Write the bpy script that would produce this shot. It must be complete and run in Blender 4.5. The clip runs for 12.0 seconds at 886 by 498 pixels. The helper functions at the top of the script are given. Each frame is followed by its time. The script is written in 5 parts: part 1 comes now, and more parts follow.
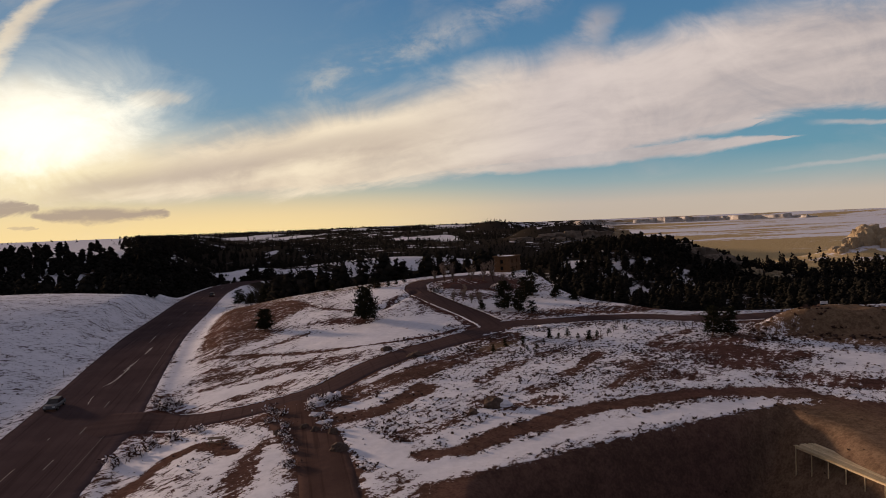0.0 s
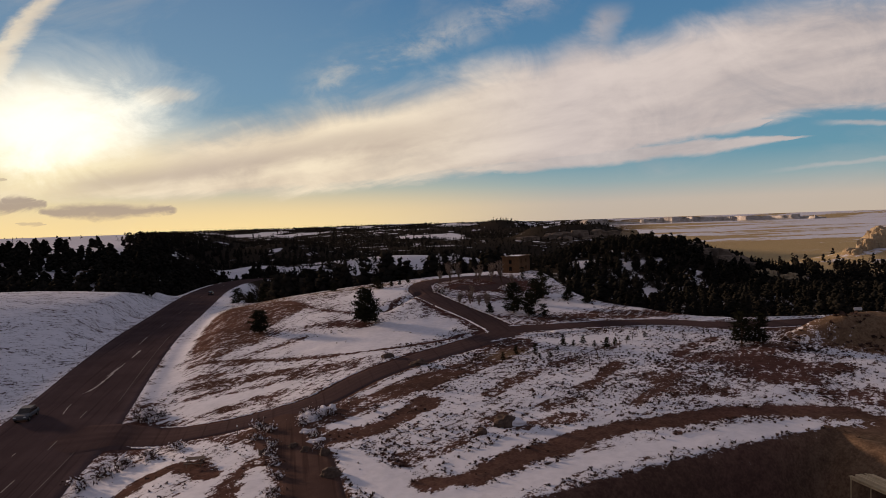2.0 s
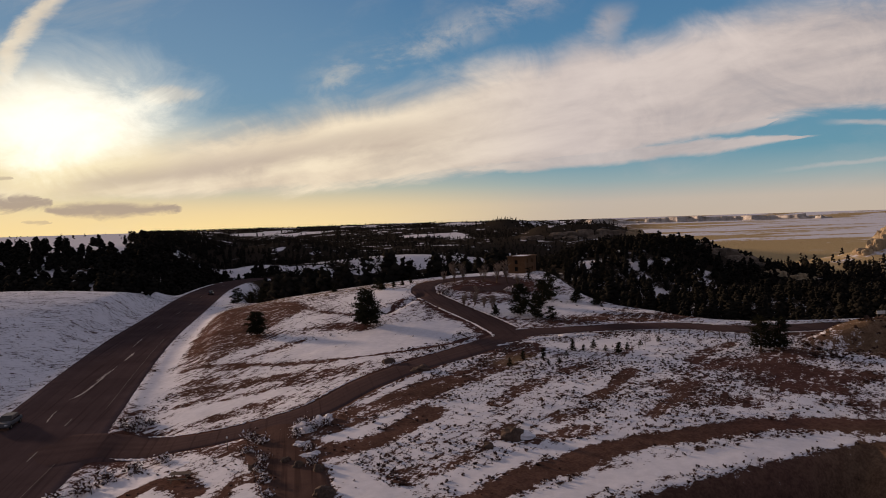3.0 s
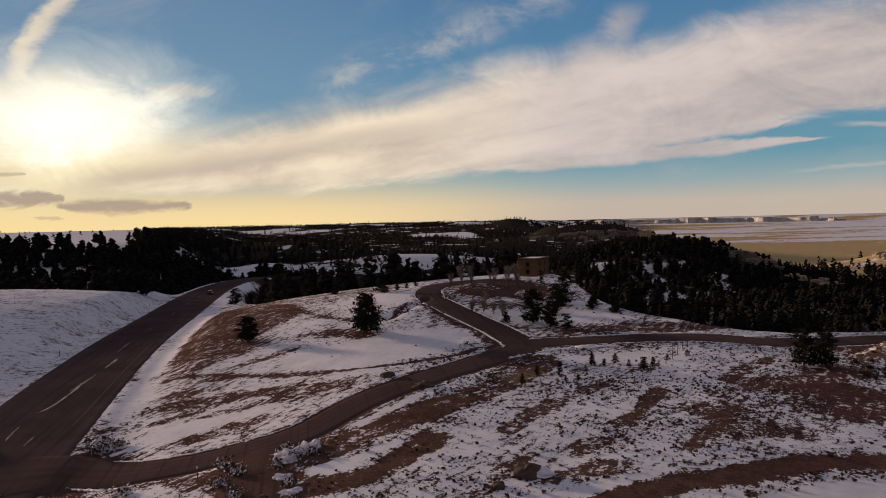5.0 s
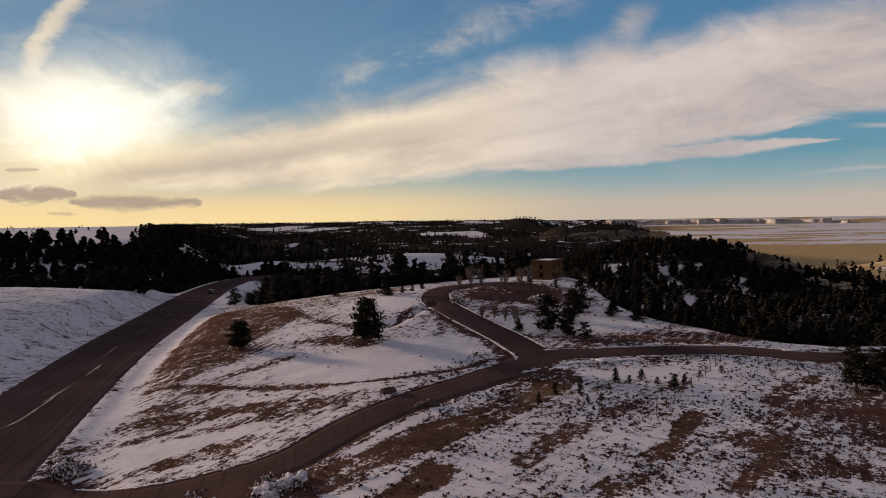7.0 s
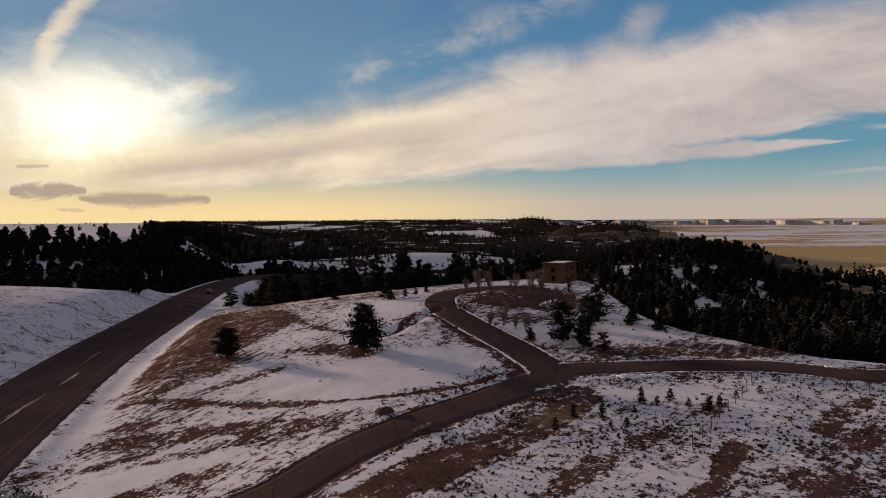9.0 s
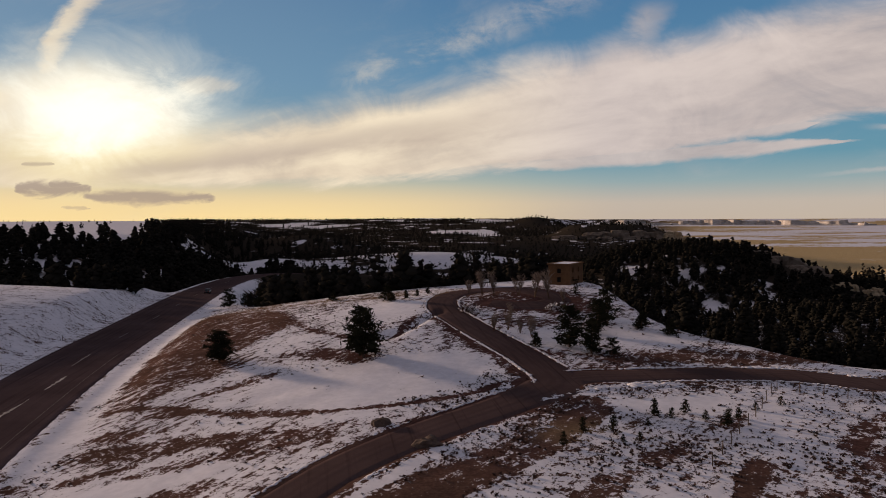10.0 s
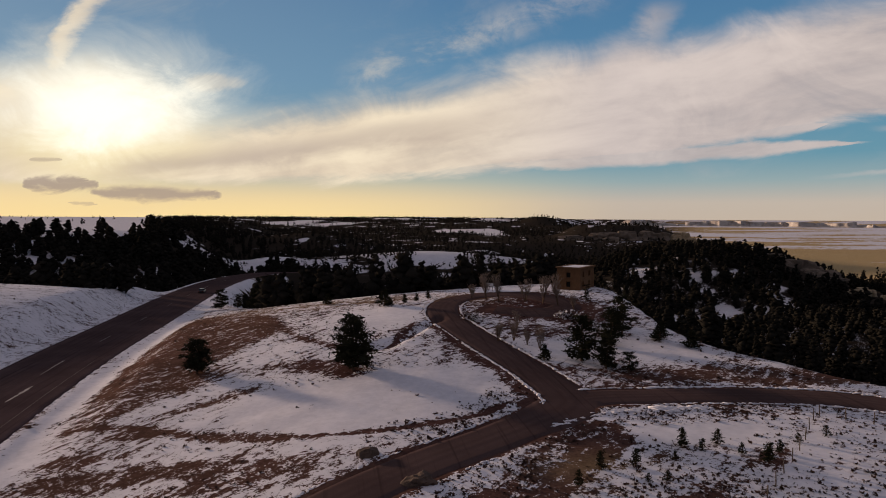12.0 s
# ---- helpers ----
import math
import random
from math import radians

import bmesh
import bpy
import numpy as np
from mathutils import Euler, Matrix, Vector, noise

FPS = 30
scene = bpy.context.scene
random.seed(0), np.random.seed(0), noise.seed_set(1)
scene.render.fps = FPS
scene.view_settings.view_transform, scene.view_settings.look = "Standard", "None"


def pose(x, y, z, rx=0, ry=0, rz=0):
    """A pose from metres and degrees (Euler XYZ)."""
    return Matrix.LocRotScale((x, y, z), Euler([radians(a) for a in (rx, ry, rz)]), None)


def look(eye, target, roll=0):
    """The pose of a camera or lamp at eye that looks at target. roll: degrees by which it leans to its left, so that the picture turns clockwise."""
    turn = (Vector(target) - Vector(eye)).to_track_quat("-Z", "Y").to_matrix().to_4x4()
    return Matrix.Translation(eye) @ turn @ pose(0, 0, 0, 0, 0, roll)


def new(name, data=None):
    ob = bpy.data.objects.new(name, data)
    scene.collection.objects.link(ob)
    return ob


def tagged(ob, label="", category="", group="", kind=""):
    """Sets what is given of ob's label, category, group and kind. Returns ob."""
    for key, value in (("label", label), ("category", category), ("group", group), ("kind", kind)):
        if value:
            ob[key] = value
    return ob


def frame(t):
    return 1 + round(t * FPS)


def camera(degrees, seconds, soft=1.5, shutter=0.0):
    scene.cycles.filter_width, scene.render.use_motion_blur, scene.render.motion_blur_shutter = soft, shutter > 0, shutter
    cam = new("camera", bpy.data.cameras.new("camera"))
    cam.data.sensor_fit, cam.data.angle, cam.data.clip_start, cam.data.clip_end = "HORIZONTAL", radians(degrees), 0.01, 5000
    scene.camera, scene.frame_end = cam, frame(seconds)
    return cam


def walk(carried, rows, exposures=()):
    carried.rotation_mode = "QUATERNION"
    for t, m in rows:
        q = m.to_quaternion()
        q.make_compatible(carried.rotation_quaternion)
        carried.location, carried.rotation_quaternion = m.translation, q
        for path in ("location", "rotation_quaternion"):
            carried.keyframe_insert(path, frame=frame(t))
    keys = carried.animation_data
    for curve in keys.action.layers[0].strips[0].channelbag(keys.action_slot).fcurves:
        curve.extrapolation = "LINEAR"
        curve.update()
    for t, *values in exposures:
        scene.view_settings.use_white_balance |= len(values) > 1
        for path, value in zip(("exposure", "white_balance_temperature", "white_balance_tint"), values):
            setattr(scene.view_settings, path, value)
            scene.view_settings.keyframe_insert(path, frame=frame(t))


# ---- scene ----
cam = camera(68.1, 12.0, soft=0.7)
PATH = [
    (0, (2.147, -5.195, 23.032), (2.137, -3.196, 22.96), -2.3),
    (0.5, (2.108, -3.371, 23.041), (2.095, -1.373, 22.968), -2.2),
    (1, (2.073, -1.408, 23.043), (2.056, 0.591, 22.969), -2.1),
    (1.5, (1.986, 0.748, 22.984), (1.966, 2.746, 22.909), -2.0),
    (2, (1.99, 3.05, 22.882), (1.963, 5.049, 22.806), -1.9),
    (2.5, (1.988, 5.448, 22.83), (1.954, 7.446, 22.753), -1.9),
    (3, (1.998, 7.878, 22.819), (1.958, 9.876, 22.741), -1.8),
    (3.2, (2.021, 8.835, 22.811), (1.98, 10.833, 22.733), -1.8),
    (5, (2.13, 17.555, 22.854), (2.064, 19.552, 22.774), -1.3),
    (5.5, (2.083, 19.928, 22.862), (2.01, 21.925, 22.781), -1.2),
    (6, (2.081, 22.251, 22.875), (1.999, 24.248, 22.793), -1.1),
    (6.5, (2.004, 24.448, 22.885), (1.916, 26.445, 22.803), -0.9),
    (7, (1.939, 26.527, 22.904), (1.846, 28.523, 22.821), -0.8),
    (7.2, (1.906, 27.368, 22.908), (1.812, 29.364, 22.824), -0.7),
    (9, (1.805, 35.533, 22.969), (1.69, 37.528, 22.883), -0.4),
    (9.5, (1.816, 37.736, 22.996), (1.696, 39.731, 22.908), -0.3),
    (10, (1.817, 39.886, 22.996), (1.691, 41.88, 22.907), -0.2),
    (10.5, (1.804, 42.129, 22.962), (1.673, 44.122, 22.872), -0.0),
    (11, (1.837, 44.298, 22.978), (1.701, 46.292, 22.887), 0.1),
    (11.5, (1.89, 46.486, 23.062), (1.75, 48.479, 22.97), 0.2),
    (12, (1.945, 48.62, 23.148), (1.803, 50.613, 23.055), 0.3),
]
walk(cam, [(t, look(eye, target, roll)) for t, eye, target, roll in PATH], exposures=[(0, 0.0, 6500, 15), (12, 0.0, 6500, 15)])

# ---- world and light ----
SUN_WAY = Vector((-0.829, 0.559, 0.150)).normalized()
GLOW_WAY = Vector((-0.590, 0.986, 0.155)).normalized()  # brightest part of the thin cloud


class Val:
    """A number in a node tree; arithmetic on it adds math nodes."""
    tree = None

    def __init__(self, sock):
        self.sock = sock

    def __add__(self, o): return op("ADD", self, o)
    def __radd__(self, o): return op("ADD", o, self)
    def __sub__(self, o): return op("SUBTRACT", self, o)
    def __rsub__(self, o): return op("SUBTRACT", o, self)
    def __mul__(self, o): return op("MULTIPLY", self, o)
    def __rmul__(self, o): return op("MULTIPLY", o, self)
    def __truediv__(self, o): return op("DIVIDE", self, o)


def op(kind, *args):
    n = Val.tree.nodes.new("ShaderNodeMath")
    n.operation = kind
    for i, a in enumerate(args):
        if isinstance(a, Val):
            Val.tree.links.new(a.sock, n.inputs[i])
        else:
            n.inputs[i].default_value = a
    return Val(n.outputs[0])


def step(v, lo, hi):
    n = Val.tree.nodes.new("ShaderNodeMapRange")
    n.interpolation_type = "SMOOTHSTEP"
    Val.tree.links.new(v.sock, n.inputs[0])
    n.inputs[1].default_value, n.inputs[2].default_value = lo, hi
    return Val(n.outputs[0])


def ramp(v, stops, mode="EASE"):
    """Colour ramp; stops of (place, value or colour)."""
    n = Val.tree.nodes.new("ShaderNodeValToRGB")
    n.color_ramp.interpolation = mode
    els = n.color_ramp.elements
    while len(els) < len(stops):
        els.new(0.5)
    for e, (p, c) in zip(els, stops):
        e.position = p
        e.color = (*c, 1) if isinstance(c, tuple) else (c, c, c, 1)
    Val.tree.links.new(v.sock, n.inputs[0])
    return n.outputs[0]


def tex_noise(vec, scale, detail=4.0, rough=0.55, warp=0.0):
    n = Val.tree.nodes.new("ShaderNodeTexNoise")
    n.inputs["Scale"].default_value, n.inputs["Detail"].default_value = scale, detail
    n.inputs["Roughness"].default_value, n.inputs["Distortion"].default_value = rough, warp
    Val.tree.links.new(vec, n.inputs["Vector"])
    return Val(n.outputs["Fac"])


def mix(f, a, b):
    n = Val.tree.nodes.new("ShaderNodeMix")
    n.data_type = "RGBA"
    for i, v in ((0, f), (6, a), (7, b)):
        if isinstance(v, Val):
            Val.tree.links.new(v.sock, n.inputs[i])
        elif isinstance(v, tuple):
            n.inputs[i].default_value = (*v, 1)
        elif isinstance(v, (int, float)):
            n.inputs[i].default_value = v
        else:
            Val.tree.links.new(v, n.inputs[i])
    return n.outputs[2]


def vec3(x, y, z):
    n = Val.tree.nodes.new("ShaderNodeCombineXYZ")
    for i, v in enumerate((x, y, z)):
        if isinstance(v, Val):
            Val.tree.links.new(v.sock, n.inputs[i])
        else:
            n.inputs[i].default_value = v
    return n.outputs[0]


def dot(vec, way):
    n = Val.tree.nodes.new("ShaderNodeVectorMath")
    n.operation = "DOT_PRODUCT"
    Val.tree.links.new(vec, n.inputs[0])
    n.inputs[1].default_value = way
    return Val(n.outputs["Value"])


def build_sky():
    world = bpy.data.worlds.new("winter_evening_sky")
    scene.world = world
    world.use_nodes = True
    t = world.node_tree
    Val.tree = t
    t.nodes.clear()
    d = t.nodes.new("ShaderNodeTexCoord").outputs["Generated"]
    # a flat chart of the northern sky: u across (0 to 1), v downwards in the same unit
    ahead = dot(d, (-0.0330, 0.9987, -0.0400))
    depth = op("MAXIMUM", ahead, 0.15)
    u = 0.5 + 0.7398 * (dot(d, (0.9992, 0.0321, -0.0227)) / depth)
    v = 0.28125 - 0.7398 * (dot(d, (0.0214, 0.0407, 0.9989)) / depth)
    up = dot(d, (0, 0, 1))
    to_sun = dot(d, tuple(GLOW_WAY))

    sky = t.nodes.new("ShaderNodeTexSky")
    sky.sky_type, sky.sun_disc = "NISHITA", False
    sky.sun_elevation, sky.sun_rotation = math.asin(SUN_WAY.z), math.atan2(SUN_WAY.x, SUN_WAY.y)
    dim = t.nodes.new("ShaderNodeVectorMath")
    dim.operation = "SCALE"
    dim.inputs[3].default_value = 0.06
    t.links.new(sky.outputs[0], dim.inputs[0])

    clear = ramp(up, ((0.0, (0.60, 0.50, 0.40)), (0.025, (0.58, 0.50, 0.42)), (0.055, (0.31, 0.42, 0.44)), (0.09, (0.13, 0.32, 0.42)),
                      (0.2, (0.10, 0.26, 0.42)), (0.36, (0.055, 0.17, 0.34)), (0.6, (0.05, 0.14, 0.30)), (1.0, (0.04, 0.11, 0.26))), "LINEAR")
    clear = mix(0.12, clear, dim.outputs[0])
    # warm light low down near the sun
    low = 1.0 - step(up, 0.0, 0.095)
    clear = mix(step(to_sun, 0.82, 0.99) * 0.18, clear, (0.36, 0.43, 0.48))
    clear = mix(low * step(to_sun, 0.72, 0.99) * 0.9, clear, (1.0, 0.75, 0.34))

    # long cirrus grain, rising to the right
    bend = tex_noise(vec3(u * 3.0, v * 5.0, 7.0), 1.0, 3, 0.5)
    along, across = u * 0.985 - v * 0.17, u * 0.17 + v * 0.985 + (bend - 0.5) * 0.05
    grain = tex_noise(vec3(along * 2.6, across * 15.0, 0.3), 1.0, 5, 0.52, 0.4)
    puff = tex_noise(vec3(u * 9.0, v * 15.0, 2.0), 1.0, 7, 0.64, 0.7)
    lumps = tex_noise(vec3(u * 22.0, v * 34.0, 4.0), 1.0, 5, 0.62, 0.5)
    fine = tex_noise(vec3(along * 16.0, across * 60.0, 5.0), 1.0, 5, 0.62, 0.4)
    wob = (grain - 0.5) * 0.07 + (puff - 0.5) * 0.09 + (lumps - 0.5) * 0.03

    rim = ((0.0, 0.088), (0.06, 0.083), (0.13, 0.105), (0.185, 0.142), (0.21, 0.145), (0.26, 0.138), (0.32, 0.126), (0.38, 0.115), (0.45, 0.104), (0.51, 0.088), (0.575, 0.070),
           (0.63, 0.060), (0.665, 0.046), (0.695, 0.040), (0.72, 0.048), (0.76, 0.040), (0.80, 0.026), (0.85, 0.010), (0.92, 0.000), (1.0, -0.014))
    top = Val(ramp(u, [(p, (q + 0.05) * 4) for p, q in rim], "LINEAR")) * 0.25 - 0.05
    base = ((0.0, 0.226), (0.19, 0.2235), (0.32, 0.219), (0.40, 0.2125), (0.51, 0.2005), (0.64, 0.186), (0.70, 0.179), (0.78, 0.167), (0.84, 0.149), (0.92, 0.132), (1.0, 0.126))
    bottom = Val(ramp(u, [(p, q * 4) for p, q in base], "LINEAR")) * 0.25
    band = step(v - top + wob * 0.5, -0.020, 0.036) * step(bottom - v + (fine - 0.5) * 0.022 + (grain - 0.5) * 0.02, -0.004, 0.011)
    thin = step(grain * 0.6 + puff * 0.4, 0.25, 0.52)
    band = band * (0.82 + 0.18 * thin)
    # two tongues under the band
    def tongue(c, slope, half, u0, u1, u2, u3):
        taper = step(u, u0, u1) * (1.0 - step(u, u2, u3))
        d = op("ABSOLUTE", v - (c - slope * u) + (fine - 0.5) * 0.012 + (lumps - 0.5) * 0.004)
        return (1.0 - step(d / (taper * half + 0.0004), 0.35, 1.0)) * step(taper, 0.02, 0.2)
    tongue1 = tongue(0.2425, 0.094, 0.012, 0.50, 0.66, 0.80, 0.960)
    tongue2 = tongue(0.2255, 0.099, 0.012, 0.60, 0.74, 0.84, 0.910)
    # thin wisps
    wisp = step(puff * 0.6 + lumps * 0.4, 0.42, 0.66) * (1.0 - step(op("ABSOLUTE", v - (0.243 - 0.40 * u) + (bend - 0.5) * 0.05), 0.0, 0.040)) * step(u, 0.33, 0.40) * 0.42
    mid = 0.020 + 6.5 * op("POWER", op("MAXIMUM", 0.090 - v, 0.0), 2.0)
    plume = (1.0 - step(op("ABSOLUTE", u - mid + (puff - 0.5) * 0.045 + (lumps - 0.5) * 0.03), 0.001, 0.024)) * (1.0 - step(v, 0.085, 0.115)) * (0.55 + 0.5 * lumps)
    def flock(cu, cv, ru, rv):
        a, b = (u - cu) / ru, (v - cv) / rv
        return 1.0 - step(op("SQRT", a * a + b * b) + (puff - 0.5) * 1.6 + (lumps - 0.5) * 1.0, 0.25, 1.0)
    spire = (1.0 - step(op("ABSOLUTE", u - 0.703 + 0.26 * (v - 0.012) + (puff - 0.5) * 0.05 + (lumps - 0.5) * 0.025), 0.0, 0.030)) * step(v, -0.004, 0.020) * (1.0 - step(v, 0.09, 0.13)) * (0.22 + 0.62 * lumps)
    small = flock(0.200, 0.104, 0.035, 0.012) * 0.45
    streak = (1.0 - step(op("ABSOLUTE", v - (0.288 - 0.105 * u) + (fine - 0.5) * 0.010), 0.0005, 0.004)) * step(u, 0.86, 0.97) * 0.4
    wing = (1.0 - step(op("ABSOLUTE", v - 0.140 + (fine - 0.5) * 0.010), 0.0005, 0.005)) * step(u, 0.93, 0.99) * 0.6
    haze = step(tex_noise(vec3(along * 5.0, across * 12.0, 9.0), 1.0, 6, 0.62, 0.5), 0.48, 0.85) * 0.28
    cloud = haze
    for c in (band, tongue1 * 0.92, tongue2 * 0.92, wisp, plume, spire, small, streak, wing):
        cloud = op("MAXIMUM", cloud, c)
    front = step(ahead, 0.50, 0.72)
    general = step(tex_noise(d, 2.2, 6, 0.6, 0.5), 0.24, 0.58) * 0.92
    cloud = op("MINIMUM", cloud * front + general * (1.0 - front), 1.0)

    shade = step(grain * 0.55 + fine * 0.12 + puff * 0.33, 0.30, 0.68)
    tint = mix(shade, (0.40, 0.350, 0.345), (0.70, 0.605, 0.55))
    tint = mix(step(to_sun, 0.74, 0.97), tint, mix(shade, (0.62, 0.50, 0.38), (0.97, 0.83, 0.60)))
    tint = mix(front, mix(step(to_sun, -0.7, 0.7), (0.195, 0.175, 0.205), (0.30, 0.235, 0.205)), tint)
    col = mix(cloud, clear, tint)
    # the veiled sun: an uneven bright patch in thin cloud, with a wide warm glow
    du, dv = (u - 0.072) / 0.120, (v - 0.140) / 0.068
    far_out = op("SQRT", du * du + dv * dv)
    blot = far_out + (puff - 0.5) * 1.5 + (grain - 0.5) * 0.5 + (lumps - 0.5) * 0.5
    core = (1.0 - step(blot, 0.05, 1.15)) * front
    glow = (1.0 - step(far_out + (puff - 0.5) * 1.2, 0.3, 1.75)) * front
    col = mix(glow * 0.80, col, mix(step(v, 0.13, 0.20), (0.95, 0.90, 0.74), (1.0, 0.84, 0.42)))
    # low dark bars of cloud beside the sun
    def bar(cu, cv, ru, rv, rough):
        a = (u - cu) / ru
        room = op("SQRT", op("MAXIMUM", 1.0 - a * a, 0.0001))
        d = op("ABSOLUTE", v - cv + (fine - 0.5) * rough * 2.2 + (lumps - 0.5) * rough * 1.3) / (room * rv + 0.0002)
        return (1.0 - step(d, 0.25, 1.15)) * step(room, 0.05, 0.4)
    bars = bar(0.140, 0.2325, 0.078, 0.0090, 0.007)
    for c in (bar(0.028, 0.2255, 0.046, 0.0105, 0.012), bar(0.042, 0.2190, 0.020, 0.007, 0.010),
              bar(0.010, 0.197, 0.020, 0.003, 0.004) * 0.6, bar(0.055, 0.247, 0.018, 0.003, 0.008) * 0.5):
        bars = op("MAXIMUM", bars, c)
    bars = bars * front
    # soft grey furrow along the underside of the great band
    trough = (1.0 - step(op("ABSOLUTE", v - (0.2205 - 0.135 * u) + (grain - 0.5) * 0.05 + (puff - 0.5) * 0.02), 0.0, 0.021)) * step(u, 0.05, 0.14) * (1.0 - step(u, 0.40, 0.62)) * front
    col = mix(trough * 0.55, col, (0.46, 0.37, 0.31))
    col = mix(core * (1.0 - bars * 0.85), col, (1.25, 1.19, 0.98))
    col = mix(bars * 0.85, col, (0.40, 0.31, 0.25))
    bg = t.nodes.new("ShaderNodeBackground")
    trim = t.nodes.new("ShaderNodeVectorMath")
    trim.operation = "MULTIPLY"
    trim.inputs[1].default_value = (0.975, 1.0, 0.99)
    t.links.new(col, trim.inputs[0])
    t.links.new(trim.outputs[0], bg.inputs[0])
    bg.inputs[1].default_value = 1.0
    t.links.new(bg.outputs[0], t.nodes.new("ShaderNodeOutputWorld").inputs[0])


build_sky()
sun = new("sun", bpy.data.lights.new("sun", "SUN"))
sun.data.energy, sun.data.angle, sun.data.color = 4.1, radians(4), (1.0, 0.74, 0.53)
sun.matrix_basis = look(SUN_WAY * 100, (0, 0, 0))

# ---- terrain ----
GX, GY, STEP = -130.0, 30.0, 30.0
NEAR = np.array([
    (1.7, 1.6, -2.9, -3.1, -1.1, -0.8, -1.0, -0.6, -0.2),
    (3.7, 3.1, -2.0, -2.5, -0.4, 0.3, 0.0, 0.3, 0.8),
    (6.7, 4.8, -1.2, -2.2, 1.4, 2.0, 1.9, 1.8, 2.1),
    (8.7, 5.4, -0.7, 0.5, 3.4, 3.3, 3.8, 3.6, 3.4),
    (8.7, 5.2, -0.6, 3.5, 6.8, 5.8, 5.6, 5.3, 4.7),
    (7.7, 5.2, 0.7, 4.8, 7.9, 9.1, 7.8, 6.6, 5.6),
    (5.7, 4.1, -0.4, 2.1, 5.6, 7.6, 7.5, 6.7, 5.7),
    (1.7, 0.6, -3.1, -1.0, 2.2, 4.6, 5.5, 5.4, 4.9),
])


def smooth(t):
    t = np.clip(t, 0.0, 1.0)
    return t * t * (3 - 2 * t)


def bump(x, y, cx, cy, sx, sy, turn=0.0, power=2.0):
    c, s = math.cos(math.radians(turn)), math.sin(math.radians(turn))
    u, v = ((x - cx) * c + (y - cy) * s) / sx, (-(x - cx) * s + (y - cy) * c) / sy
    return np.exp(-np.power(u * u + v * v, power / 2))


def waves(x, y, size, seed, octaves=4):
    """Smooth fractal noise in numpy, about -1 to 1."""
    total, amp = 0.0, 1.0
    for k in range(octaves):
        ph = seed * 12.9898 + k * 78.233
        u, v = x / size, y / size
        a = np.floor(u), np.floor(v)
        fu, fv = u - a[0], v - a[1]
        fu, fv = fu * fu * (3 - 2 * fu), fv * fv * (3 - 2 * fv)

        def r(i, j):
            n = np.sin((a[0] + i) * 127.1 + (a[1] + j) * 311.7 + ph) * 43758.5453
            return 2 * (n - np.floor(n)) - 1
        total = total + amp * ((r(0, 0) * (1 - fu) + r(1, 0) * fu) * (1 - fv) + (r(0, 1) * (1 - fu) + r(1, 1) * fu) * fv)
        size, amp = size * 0.5, amp * 0.5
    return total / 1.5


def cubic(p0, p1, p2, p3, t):
    return p1 + 0.5 * t * (p2 - p0 + t * (2 * p0 - 5 * p1 + 4 * p2 - p3 + t * (3 * (p1 - p2) + p3 - p0)))


def near_height(x, y):
    u, v = np.clip((x - GX) / STEP, 0, 8), np.clip((y - GY) / STEP, 0, 7)
    i, j = np.clip(np.floor(u).astype(int), 0, 7), np.clip(np.floor(v).astype(int), 0, 6)
    fu, fv = u - i, v - j
    rows = []
    for dj in (-1, 0, 1, 2):
        jj = np.clip(j + dj, 0, 7)
        rows.append(cubic(*[NEAR[jj, np.clip(i + di, 0, 8)] for di in (-1, 0, 1, 2)], fu))
    return cubic(*rows, fv)


EDGE_X = (-400, -130, -100, -60, -40, -20, 0, 20, 26, 30, 34, 40, 44, 48, 54, 66, 100, 200)
EDGE_Y = (200, 215, 270, 212, 196, 190, 196, 203, 180, 152, 142, 135, 129, 125, 122.5, 122.5, 126, 135)


